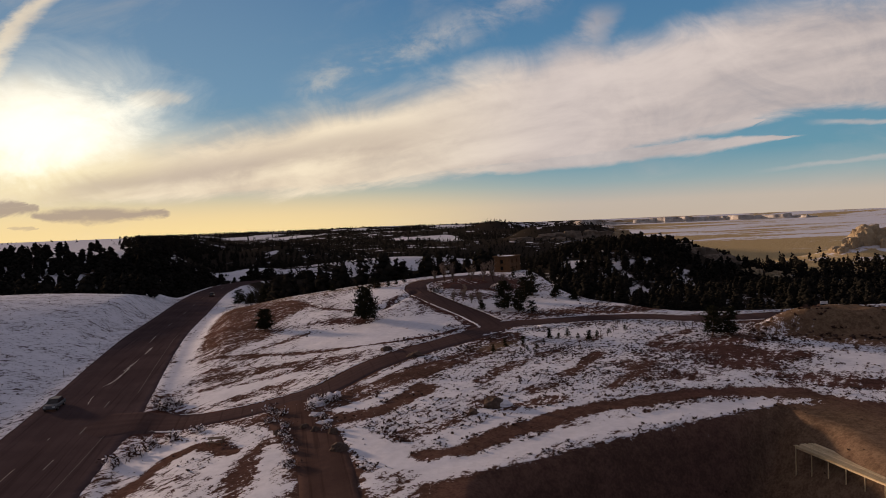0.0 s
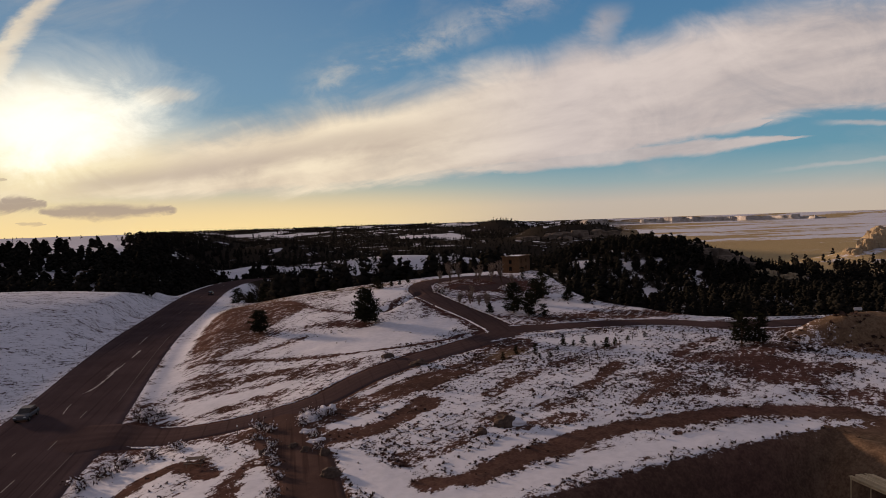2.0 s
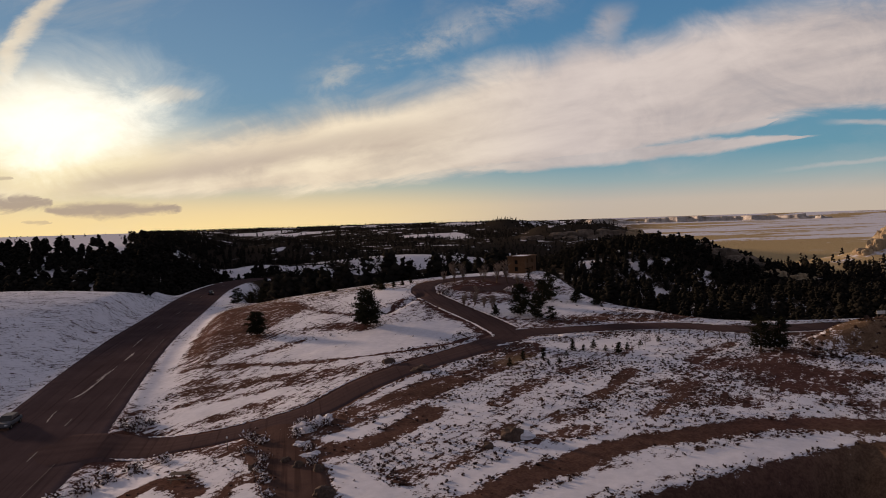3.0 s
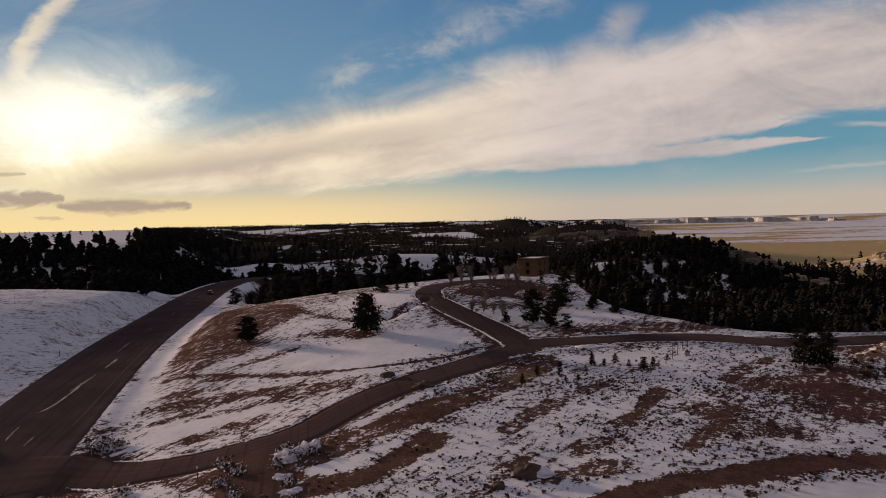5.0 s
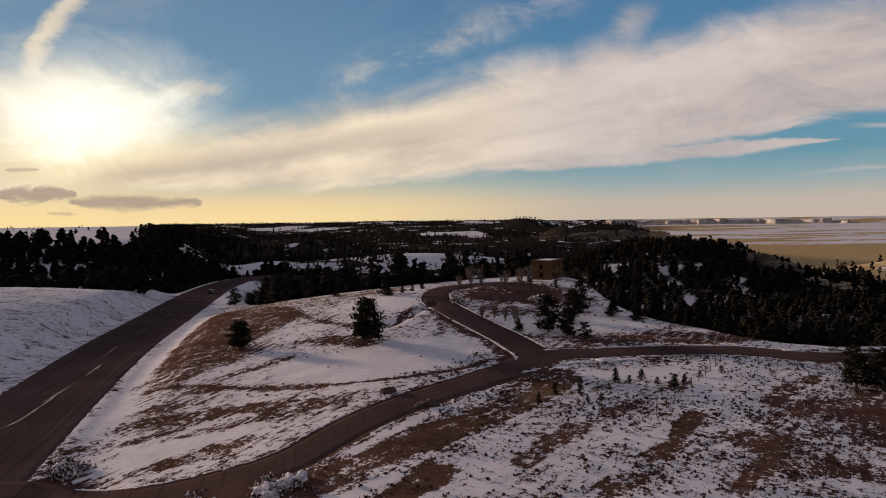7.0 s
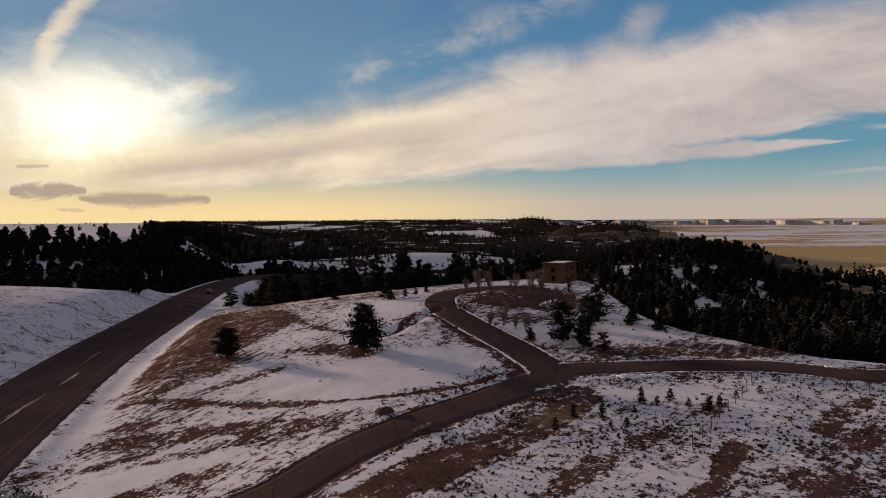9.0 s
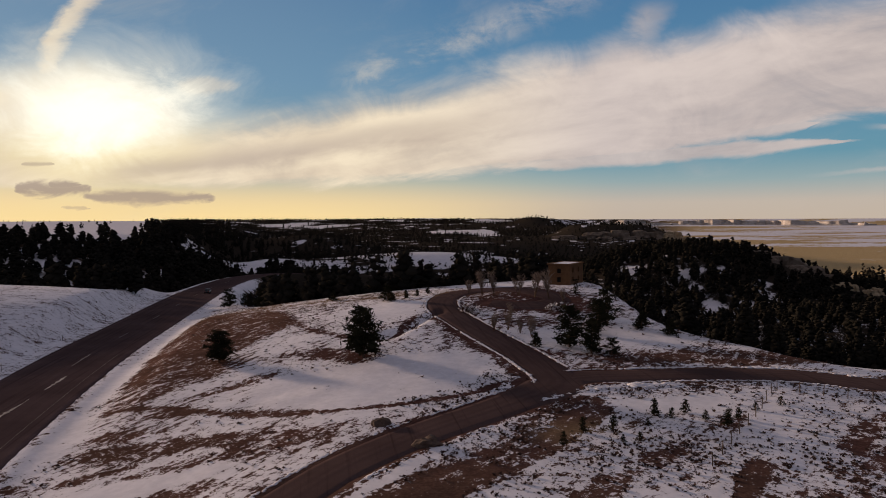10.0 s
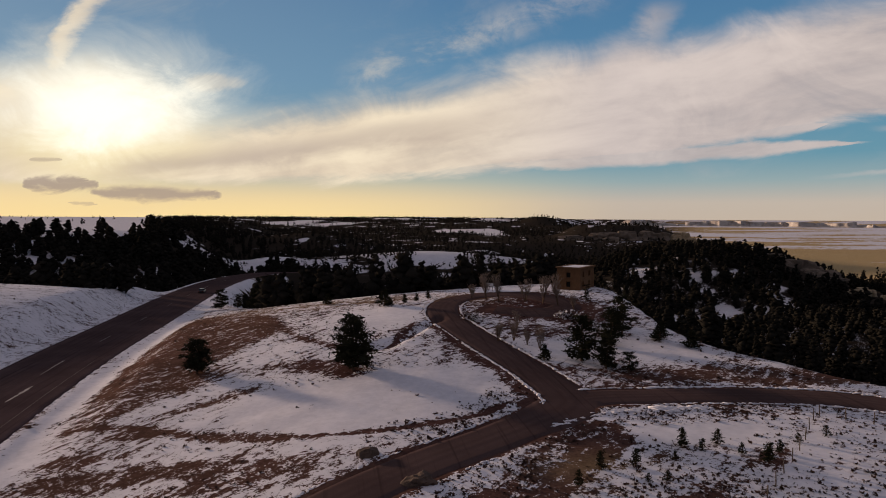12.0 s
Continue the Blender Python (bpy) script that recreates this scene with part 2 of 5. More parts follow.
def far_height(x, y):
    r = np.hypot(x, y)
    a = np.degrees(np.arctan2(x, y))
    base = -14 + 37 * smooth((r - 450) / 2000)
    plain = -34 + 22 * smooth((r - 700) / 3300) + 34 * smooth((r - 4150) / 750)
    w = smooth((a - 16 + 10.5 * smooth((r - 1000) / 500)) / (6 - 2 * smooth((r - 1000) / 500))) * smooth((r - 480) / 300)
    z = base * (1 - w) + plain * w
    rough = smooth((r - 380) / 600)
    z = z + (1 - w) * rough * 7 * waves(x, y, 330, 3)
    left = smooth((-a - 17.5 + 2.5 * waves(x, y, 260, 33, 3)) / 6) * smooth((y - 245) / 190)
    z = z * (1 - left) + (15.0 + 6 * smooth((r - 520) / 1100) + 1.5 * waves(x, y, 210, 9, 3)) * left
    # wooded hills round the highway bend and the snowy meadow beyond it
    z = z + 20 * bump(x, y, -175, 660, 85, 80, 0) * (1 - left)
    z = z + 13 * bump(x, y, -38, 520, 95, 40) * (1 - left)
    z = z + 10 * bump(x, y, -140, 470, 45, 38) * (1 - left)
    z = z + 9 * bump(x, y, -60, 1500, 260, 200, 0)
    # ridge of the ravine
    z = z + 20.5 * bump(x, y, 110, 390, 60, 58, 0, 2.8) + 5 * bump(x, y, 132, 252, 36, 22, -12)
    # canyon, butte and the round hill behind it
    z = z - 16 * bump(x, y, 135, 730, 130, 130, 0, 3)
    z = z + 17 * bump(x, y, 116, 1480, 50, 80, 0, 2.6) + 20 * bump(x, y, 186, 1010, 78, 70, 0, 5) * (1 - 0.15 * waves(x, y, 40, 37, 3))
    z = z + 20 * bump(x, y, 350, 525, 58, 45) * (1 + 0.3 * waves(x, y, 45, 39, 3))
    # hill added to the west, mostly out of view, to shade the bank
    z = z + 15 * bump(x, y, -240, 300, 75, 80, 0, 3)
    return z


# highway: y, centre x, height, half width
HW_Y = (-400, -20, 40, 85, 94, 119, 152, 203, 230, 275, 310, 340, 370, 400, 430, 470)
HW_X = (-20, -33, -40, -49.5, -52, -59.3, -69.3, -82, -89.5, -101, -107, -108.5, -104, -92, -72, -40)
HW_Z = (-3, -3.2, -3, -2.2, -1.9, -1.0, -1.0, -1.4, -1.8, -2.5, -2.8, -3.2, -4.2, -7, -11, -14)
HW_W = (9, 9, 9, 8.6, 8.3, 7.9, 7.9, 8.1, 8.4, 8.2, 8, 7.6, 7, 6, 6, 6)


def highway(y):
    """Centre, height, half width and across-scale of the highway at y, softened."""
    ys = [y + d for d in (-14, -7, 0, 7, 14)]
    cx, cz, cw = (sum(np.interp(q, HW_Y, c) for q in ys) / 5 for c in (HW_X, HW_Z, HW_W))
    slope = (np.interp(y + 10, HW_Y, HW_X) - np.interp(y - 10, HW_Y, HW_X)) / 20
    return cx, cz, cw, np.sqrt(1 + slope * slope)


RIM_X, RIM_Y = (2, 4, 13.1, 19.5, 26.5, 36.5, 40, 60), (53.5, 54.7, 58.4, 61.4, 64.7, 69.0, 70, 70)


def height(x, y):
    x, y = np.asarray(x, float), np.asarray(y, float)
    edge = np.interp(x, EDGE_X, EDGE_Y)
    out = np.maximum(smooth((y - edge) / (45 - 17 * smooth((x - 20) / 25))), smooth((np.abs(x + 10) - 135) / 60))
    behind = smooth((-y - 20) / 80)
    far = far_height(x, y)
    side = smooth((-x - 100) / 60) * smooth((300 - y) / 120)
    # the added west hill also rises here, so its shadow reaches the bank
    far = far * (1 - side) + (8.5 + 19 * bump(x, y, -228, 265, 58, 80, 0, 3)) * side
    far = far * (1 - behind) - 2 * behind
    z = near_height(x, y) * (1 - out) + far * out
    cx, cz, cw, k = highway(y)
    off = np.abs(x - cx) / k
    on = 1 - smooth((off - cw - 1.0) / 9)
    on = on * smooth((470 - y) / 30)
    z = z * (1 - on) + (cz - 0.25 * smooth((off - cw) / 2)) * on
    z = z + (3.4 + 1.0 * waves(x, y, 7, 47, 3)) * bump(x, y, 74, 107, 18, 4.5, 0, 6)
    # dirt bowl below the lower track: a steep bank to its north, a slope to its east
    rim = np.interp(x, RIM_X, RIM_Y) + 0.7 * waves(x, y, 6, 41, 3)
    dig = np.minimum((rim - y) * 0.9 / 5.0, (42 - x + 0.12 * (70 - y) + 1.5 * waves(x, y, 7, 43, 2)) / 9.5)
    z = z - 8.0 * smooth(dig) * smooth((y - 22) / 16) * smooth((x - 3) / 7)
    # gully beside the parking loop
    gully = np.interp(x, (-15, -11.5, -9, -6), (137, 138.5, 144, 152))
    z = z - 0.9 * np.exp(-((y - gully - 1.0) / 1.6) ** 2) * smooth((x + 17) / 3) * smooth((-4.5 - x) / 2)
    return z

# ---- materials ----
def material(name, rough=0.8, metal=0.0):
    m = bpy.data.materials.new(name)
    m.use_nodes = True
    Val.tree = m.node_tree
    b = m.node_tree.nodes["Principled BSDF"]
    b.inputs["Roughness"].default_value, b.inputs["Metallic"].default_value = rough, metal
    b.inputs["Specular IOR Level"].default_value = 0.08 if rough > 0.5 else 0.4
    return m, b


def place(obj=False):
    n = Val.tree.nodes.new("ShaderNodeTexCoord" if obj else "ShaderNodeNewGeometry")
    return n.outputs["Object" if obj else "Position"]


def attr(name):
    n = Val.tree.nodes.new("ShaderNodeAttribute")
    n.attribute_name = name
    return Val(n.outputs["Fac"])


def relief(b, h, strength, dist):
    n = Val.tree.nodes.new("ShaderNodeBump")
    n.inputs["Strength"].default_value, n.inputs["Distance"].default_value = strength, dist
    Val.tree.links.new(h.sock, n.inputs["Height"])
    Val.tree.links.new(n.outputs[0], b.inputs["Normal"])


def plain(name, a, c, scale, rough=0.8, metal=0.0, bump_by=0.0, per_piece=0.0):
    """A surface that wanders between two colours, with grain and slight relief."""
    m, b = material(name, rough, metal)
    p = place(True)
    big, small = tex_noise(p, scale, 4, 0.6), tex_noise(p, scale * 7, 3, 0.6)
    f = step(big * 0.6 + small * 0.4, 0.3, 0.7)
    col = mix(f, a, c)
    if per_piece:
        n = Val.tree.nodes.new("ShaderNodeObjectInfo")
        dark = tuple(v * (1 - per_piece) for v in a)
        col = mix(Val(n.outputs["Random"]) * 0.8, col, dark)
    Val.tree.links.new(col, b.inputs["Base Color"])
    if bump_by:
        relief(b, small * 0.5 + big, 0.6, bump_by)
    return m


def ground_material():
    m, b = material("snow_earth_and_grass", 0.9)
    p = place()
    n1, n2, n3 = tex_noise(p, 0.16, 5, 0.6, 0.3), tex_noise(p, 1.1, 4, 0.6, 0.2), tex_noise(p, 3.8, 3, 0.6)
    n0 = tex_noise(p, 0.045, 4, 0.55)
    n4 = tex_noise(p, 9.0, 2, 0.6)
    streaks = tex_noise(vec3(dot(p, (0.82, -0.57, 0)) * 1.3, dot(p, (0.57, 0.82, 0)) * 0.26, 0.0), 1.0, 4, 0.6, 0.3)
    far = attr("far")
    close = ((n1 - 0.5) * 0.8 + (n2 - 0.5) * 1.1 + (n3 - 0.5) * 0.9 + (n4 - 0.5) * 0.5 + (streaks - 0.5) * 1.0) * 1.5
    fields = tex_noise(vec3(dot(p, (0.0011, 0.0002, 0)), dot(p, (-0.0006, 0.0026, 0)), 0.0), 1.0, 5, 0.65)
    wide = (n0 - 0.5) * 1.1 + (n1 - 0.5) * 0.9 + (fields - 0.5) * 4.5 * attr("straw")
    amount = attr("snow")
    open_edge = op("MINIMUM", amount * (1.0 - amount) * 5.0 + 0.25, 1.0)
    close = close * open_edge
    snow = step(amount + close * (1.0 - far) + wide * far, 0.42, 0.58)
    earth = mix(step(n1 * 0.4 + n2 * 0.25 + n3 * 0.35, 0.38, 0.62), (0.056, 0.029, 0.026), (0.112, 0.058, 0.049))
    straw = mix(step(n2 * 0.6 + n3 * 0.4, 0.35, 0.65), (0.30, 0.21, 0.10), (0.60, 0.45, 0.24))
    soil = mix(attr("straw"), earth, straw)
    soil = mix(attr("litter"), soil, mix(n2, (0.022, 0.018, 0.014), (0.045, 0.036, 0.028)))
    white = mix(step(n1 * 0.5 + n2 * 0.5, 0.3, 0.7), (0.62, 0.60, 0.63), (0.78, 0.75, 0.78))
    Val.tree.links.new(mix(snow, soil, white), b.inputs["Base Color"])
    rough = op("SUBTRACT", 1.0, snow * 0.1)
    Val.tree.links.new(rough.sock, b.inputs["Roughness"])
    b.inputs["Specular IOR Level"].default_value = 0.0
    relief(b, snow * 0.35 + n2 * 0.35 + n3 * 0.2, 0.6, 0.12)
    return m


def road_material(name, a, c, snowy):
    m, b = material(name, 0.92)
    p = place()
    n1, n2, n3 = tex_noise(p, 0.12, 4, 0.6, 0.4), tex_noise(p, 1.1, 4, 0.65), tex_noise(p, 9, 3, 0.6)
    col = mix(step(n1 * 0.5 + n2 * 0.3 + n3 * 0.2, 0.35, 0.65), a, c)
    col = mix(step(n1 * 0.4 + n2 * 0.6, 1.0 - snowy, 1.08 - snowy), col, (0.5, 0.47, 0.46))
    seams = tex_noise(vec3(dot(p, (0.97, 0.24, 0)) * 1.7, dot(p, (-0.24, 0.97, 0)) * 0.035, 3.0), 1.0, 3, 0.6)
    col = mix(step(seams, 0.52, 0.68) * 0.55, col, tuple(v * 0.55 for v in a))
    # darker wheel tracks
    wheel = attr("wheel")
    col = mix(wheel * 0.45 * step(n2, 0.2, 0.6), col, tuple(v * 0.6 for v in a))
    Val.tree.links.new(col, b.inputs["Base Color"])
    b.inputs["Specular IOR Level"].default_value = 0.0
    relief(b, n3 * 0.5 + n2 * 0.5, 0.4, 0.03)
    return m


def island_material(name, a, c, rough=0.9):
    """Leaves and tufts: each joined piece has its own shade."""
    m, b = material(name, rough)
    g = Val.tree.nodes.new("ShaderNodeNewGeometry")
    r = Val(g.outputs["Random Per Island"])
    n = tex_noise(place(True), 0.8, 2)
    Val.tree.links.new(mix(r * 0.7 + n * 0.3, a, c), b.inputs["Base Color"])
    b.inputs["Specular IOR Level"].default_value = 0.0
    return m


GROUND = ground_material()
ASPHALT = road_material("worn_asphalt", (0.068, 0.046, 0.046), (0.104, 0.071, 0.070), 0.30)
GRAVEL = road_material("packed_gravel_road", (0.066, 0.043, 0.041), (0.100, 0.066, 0.062), 0.28)
DIRT = road_material("bare_dirt_track", (0.070, 0.042, 0.036), (0.108, 0.066, 0.054), 0.20)
PAINT = plain("worn_road_paint", (0.10, 0.080, 0.075), (0.27, 0.23, 0.215), 1.5, 0.7)
SALT = plain("salted_packed_snow", (0.16, 0.135, 0.125), (0.42, 0.38, 0.36), 1.3, 0.85)
SNOW = plain("crusted_snow", (0.62, 0.60, 0.63), (0.78, 0.75, 0.78), 0.7, 0.6, 0, 0.12)
NEEDLES = island_material("pine_needles", (0.013, 0.014, 0.009), (0.036, 0.034, 0.020))
FAR_NEEDLES = island_material("distant_pine_needles", (0.010, 0.010, 0.009), (0.027, 0.024, 0.019))
BARK = plain("pine_bark", (0.07, 0.045, 0.032), (0.15, 0.095, 0.065), 3, 0.95, 0, 0.04)
SAGE = island_material("dry_sagebrush", (0.046, 0.029, 0.025), (0.098, 0.062, 0.050))
TWIGS = island_material("bare_twigs", (0.15, 0.115, 0.095), (0.27, 0.21, 0.175))
SANDSTONE = plain("pale_sandstone", (0.30, 0.22, 0.135), (0.46, 0.36, 0.235), 0.12, 0.95, 0, 0.5)
# darker grey-brown copy of the sandstone, shade put into its colour
SHADED_ROCK = plain("shaded_grey_brown_sandstone", (0.10, 0.078, 0.062), (0.22, 0.17, 0.13), 0.15, 0.95, 0, 0.6)
WALLSTONE = plain("ochre_sandstone_masonry", (0.105, 0.055, 0.028), (0.165, 0.090, 0.046), 0.9, 0.9, 0, 0.06)
ROCK = plain("dark_boulder", (0.06, 0.042, 0.034), (0.13, 0.09, 0.07), 1.2, 0.9, 0, 0.15)
WOOD = plain("weathered_plank", (0.52, 0.38, 0.21), (0.74, 0.58, 0.36), 2.0, 0.8, 0, 0.02, 0.35)
POSTWOOD = plain("grey_post_wood", (0.085, 0.062, 0.05), (0.16, 0.12, 0.095), 4, 0.9, 0, 0.02)
WIRE = plain("dull_steel_wire", (0.20, 0.18, 0.16), (0.30, 0.28, 0.25), 4, 0.5, 0.8)
# near-black that stands for the shade inside a window opening
DARK = plain("opening_shade", (0.012, 0.011, 0.010), (0.022, 0.020, 0.018), 1, 0.9)
CAR_WHITE = plain("grey_car_paint", (0.09, 0.088, 0.09), (0.13, 0.127, 0.13), 2, 0.6, 0.0)
CAR_DARK = plain("dark_car_paint", (0.03, 0.03, 0.035), (0.05, 0.045, 0.045), 2, 0.3, 0.2)
GLASS_DARK = plain("tinted_car_glass", (0.015, 0.017, 0.02), (0.03, 0.03, 0.035), 2, 0.08)
RUBBER = plain("tyre_rubber", (0.018, 0.018, 0.018), (0.035, 0.033, 0.03), 6, 0.9)
LAMP_GLASS = plain("headlight_glass", (0.6, 0.6, 0.58), (0.75, 0.75, 0.72), 3, 0.15)
LAMP_RED = plain("tail_light_plastic", (0.22, 0.015, 0.012), (0.32, 0.03, 0.02), 3, 0.25)
SIGN_WHITE = plain("white_sign_panel", (0.62, 0.60, 0.58), (0.78, 0.76, 0.73), 3, 0.6)

# ---- mesh helpers ----
def mesh_from(name, verts, faces, mat, smooth_faces=False):
    me = bpy.data.meshes.new(name)
    me.from_pydata([tuple(v) for v in verts], [], [tuple(f) for f in faces])
    me.materials.append(mat)
    if smooth_faces:
        me.polygons.foreach_set("use_smooth", np.ones(len(me.polygons), bool))
    return me


def bulk(name, verts, tris, mat):
    """A large triangle mesh from arrays."""
    me = bpy.data.meshes.new(name)
    verts, tris = np.asarray(verts, np.float32), np.asarray(tris, np.int32)
    me.vertices.add(len(verts))
    me.vertices.foreach_set("co", verts.ravel())
    k = tris.shape[1]
    me.loops.add(tris.size)
    me.loops.foreach_set("vertex_index", tris.ravel())
    me.polygons.add(len(tris))
    me.polygons.foreach_set("loop_start", np.arange(0, tris.size, k, dtype=np.int32))
    me.update(calc_edges=True)
    me.materials.append(mat)
    return me


def part(name, bm, mat, parent, label=""):
    me = bpy.data.meshes.new(name)
    if isinstance(bm, bmesh.types.BMesh):
        bm.to_mesh(me)
        bm.free()
    else:
        me = bm
    if not me.materials:
        me.materials.append(mat)
    ob = new(name, me)
    ob.parent = parent
    return tagged(ob, label)


def box(bm, x, y, z, sx, sy, sz, turn=0.0, bevel=0.0):
    m = Matrix.LocRotScale((x, y, z), Euler((0, 0, radians(turn))), (sx, sy, sz))
    r = bmesh.ops.create_cube(bm, size=1, matrix=m)
    if bevel:
        edges = list({e for v in r["verts"] for e in v.link_edges})
        bmesh.ops.bevel(bm, geom=edges, offset=bevel, segments=1, affect="EDGES")
    return bm


def box_bm(*args, **kw):
    return box(bmesh.new(), *args, **kw)


def rod(bm, a, b, r0, r1, sides=6):
    """A tapered round bar from a to b."""
    a, b = Vector(a), Vector(b)
    q = (b - a).to_track_quat("Z", "Y")
    rings = []
    for p, r in ((a, r0), (b, r1)):
        rings.append([bm.verts.new(p + q @ Vector((r * math.cos(2 * math.pi * i / sides), r * math.sin(2 * math.pi * i / sides), 0))) for i in range(sides)])
    for i in range(sides):
        bm.faces.new((rings[0][i], rings[0][(i + 1) % sides], rings[1][(i + 1) % sides], rings[1][i]))
    bm.faces.new(rings[1])
    bm.faces.new(rings[0][::-1])
    return bm


def hz(x, y):
    return float(height(x, y))


def curve_points(pts, gap=2.0):
    """A smooth line through the given places, resampled at even gaps."""
    p = np.array(pts, float)
    ext = np.vstack([2 * p[0] - p[1], p, 2 * p[-1] - p[-2]])
    out = []
    for i in range(1, len(ext) - 2):
        n = max(2, int(np.linalg.norm(ext[i + 1] - ext[i]) / 0.5))
        for t in np.linspace(0, 1, n, endpoint=False):
            out.append(cubic(ext[i - 1], ext[i], ext[i + 1], ext[i + 2], t))
    out.append(p[-1])
    out = np.array(out)
    s = np.r_[0, np.cumsum(np.linalg.norm(np.diff(out, axis=0), axis=1))]
    q = np.arange(0, s[-1], gap)
    return np.c_[np.interp(q, s, out[:, 0]), np.interp(q, s, out[:, 1])]


def line_distance(x, y, pts):
    """Distance of places to a line of points, coarse but quick."""
    best = np.full(np.shape(x), 1e9)
    for (ax, ay), (bx, by) in zip(pts[:-1], pts[1:]):
        dx, dy = bx - ax, by - ay
        t = np.clip(((x - ax) * dx + (y - ay) * dy) / (dx * dx + dy * dy + 1e-9), 0, 1)
        best = np.minimum(best, np.hypot(x - ax - t * dx, y - ay - t * dy))
    return best


# ---- plan of the roads: centre lines and half widths ----
ACCESS = curve_points([(-52, 80), (-40, 83.5), (-31, 82), (-23.5, 83), (-16, 86.5), (-10.5, 95), (-4, 102.5), (3, 109.5), (10, 117.5), (10.5, 122), (7, 130.5), (2.5, 138.5), (-2, 147), (-5.5, 156), (-5.8, 165), (-2.5, 172.5), (4, 175.5), (11, 172.5), (15.5, 165), (10, 160), (3, 161)], 1.0)
RIGHT_ROAD = curve_points([(8, 118.5), (14, 121.5), (20.5, 122.6), (28, 123.2), (35, 123), (41.5, 121.4), (47, 118.6), (56, 117.5), (67, 118.8), (90, 121), (115, 123)], 1.0)
TRACK = curve_points([(-20, 83), (-17.5, 75), (-13, 66), (-10.5, 58), (-8.5, 50), (-5, 38), (4, 22)], 1.0)
LOWER = curve_points([(-8, 54), (1.5, 58.5), (8, 63.4), (15, 68.4), (22, 71.7), (29.6, 74.1), (37.5, 76.5), (45, 76.5), (55, 71), (66, 60)], 1.0)
TRAIL = curve_points([(-44, 117), (-36, 115.6), (-24, 110.7), (-12.3, 109.6), (-1.6, 113), (4.5, 118.5)], 1.5)
# a dirt path; its last bend draws the gully's shade as bare ground
PATH_AND_GULLY_SHADE = curve_points([(-45, 171), (-37, 163), (-29, 149), (-21, 140.5), (-12.6, 138), (-11, 143.7), (-9, 152)], 1.5)
LANES = ((ACCESS, 2.9), (RIGHT_ROAD, 2.6), (TRACK, 2.6))

# brown openings in the snow: x, y, half length, half width, turn
BARE_A = ((-20.0, 131.3, 4.6, 2.6, -28), (-15.5, 128.6, 2.4, 2.0, 0), (-37, 131, 4.5, 5, 0), (42.5, 97, 6, 4.2, -20), (48, 101, 6, 4, 0), (45, 93, 7, 4.5, -30), (51, 92, 6, 3, -20), (43.5, 87.5, 7, 3.2, -25), (28.5, 86, 6.5, 2.6, -75), (12, 79.3, 1.9, 1.7, 0), (35.5, 96.5, 4, 2.2, 20), (52, 78, 10, 3.5, -25))
THIN = ((33, 84, 7, 4, 20), (36, 90, 6, 3, 40), (10, 151, 9, 6, 0), (17, 129.5, 11, 3.5, 0), (33, 131, 9, 3, -12), (-26, 92, 7, 2, 30), (-28, 104, 9, 1.5, 12), (27, 106, 3.5, 2, 30), (32, 92, 3, 5, 0))
BARE_B = ((12, 163, 14, 10, 0), (13.5, 129.0, 6.5, 3.2, -12), (37, 130, 16, 3.2, -4), (64, 114, 13, 4, 5), (70, 100, 9, 6, 0), (-19, 62, 2.0, 9, 0), (-22, 78, 6, 2.6, 0))
BARE_C = ((-42, 121, 6, 2.4, 50), (-35, 113.6, 5, 1.6, 0), (-24, 111.5, 6, 1.0, -10), (-38.5, 108.4, 5, 1.7, 5), (-18, 101.5, 4, 2, 40), (-46, 124, 5, 1.6, 65), (-33, 104.5, 9, 1.5, 8), (-26, 99.5, 8, 1.4, 18), (-36, 98.5, 5, 1.2, 20), (-18, 104, 7, 1.2, 10), (-30, 122, 7, 1.6, 35), (-44, 128, 5, 2, 60),
          (-20, 172, 9, 1.6, 8), (-33, 176, 9, 1.8, 5))
SNOWY = ((-13, 118, 17, 10, 5), (-6, 124, 10, 7, 0), (25, 142, 10, 4.5, -10), (12, 140, 5, 5, 0), (-16, 156, 9, 8, 0), (-28, 96, 10, 5, 20), (-20.5, 65, 3.5, 6.5, 0), (-31, 69, 6, 5, 0), (60, 88, 7, 3, -20), (4, 183, 12, 4, 0), (22, 112, 9, 3, 15))
# long streaks: how snowy, half width, then places along them
BARE_BANDS = (
    (0.17, 2.6, (-14.8, 76.6), (-10.2, 83.9), (-4.3, 88.6), (1.5, 94.8), (8.1, 102.9), (13.2, 110.6)),
    (0.12, 1.6, (-11.5, 72.5), (-7.6, 74.3), (-3.7, 78.6), (-1.4, 82.7)),
    (0.32, 1.3, (3.1, 95.8), (6.1, 104), (9.5, 109.5), (13.5, 113.8)),
    (0.34, 1.6, (-6.6, 64.4), (-3.0, 66.1), (2.7, 69.3), (8, 76)),
    (0.30, 1.1, (6, 84), (12, 92), (19, 99)),
)
BARE_STRIPS = (
    (0.24, 1.3, (17.5, 85), (21, 90), (25.2, 95.9)),
    (0.24, 1.2, (8.6, 73.2), (12.6, 74.0), (16, 75.6)),
    (0.22, 0.9, (22, 78), (27, 83.5), (31, 90)),
    (0.24, 0.8, (34, 99), (38, 104.5), (44, 108.5)),
    (0.20, 1.2, (-6.4, 148.7), (0.9, 133.5), (4.4, 128.2), (6.6, 122.5)),
)
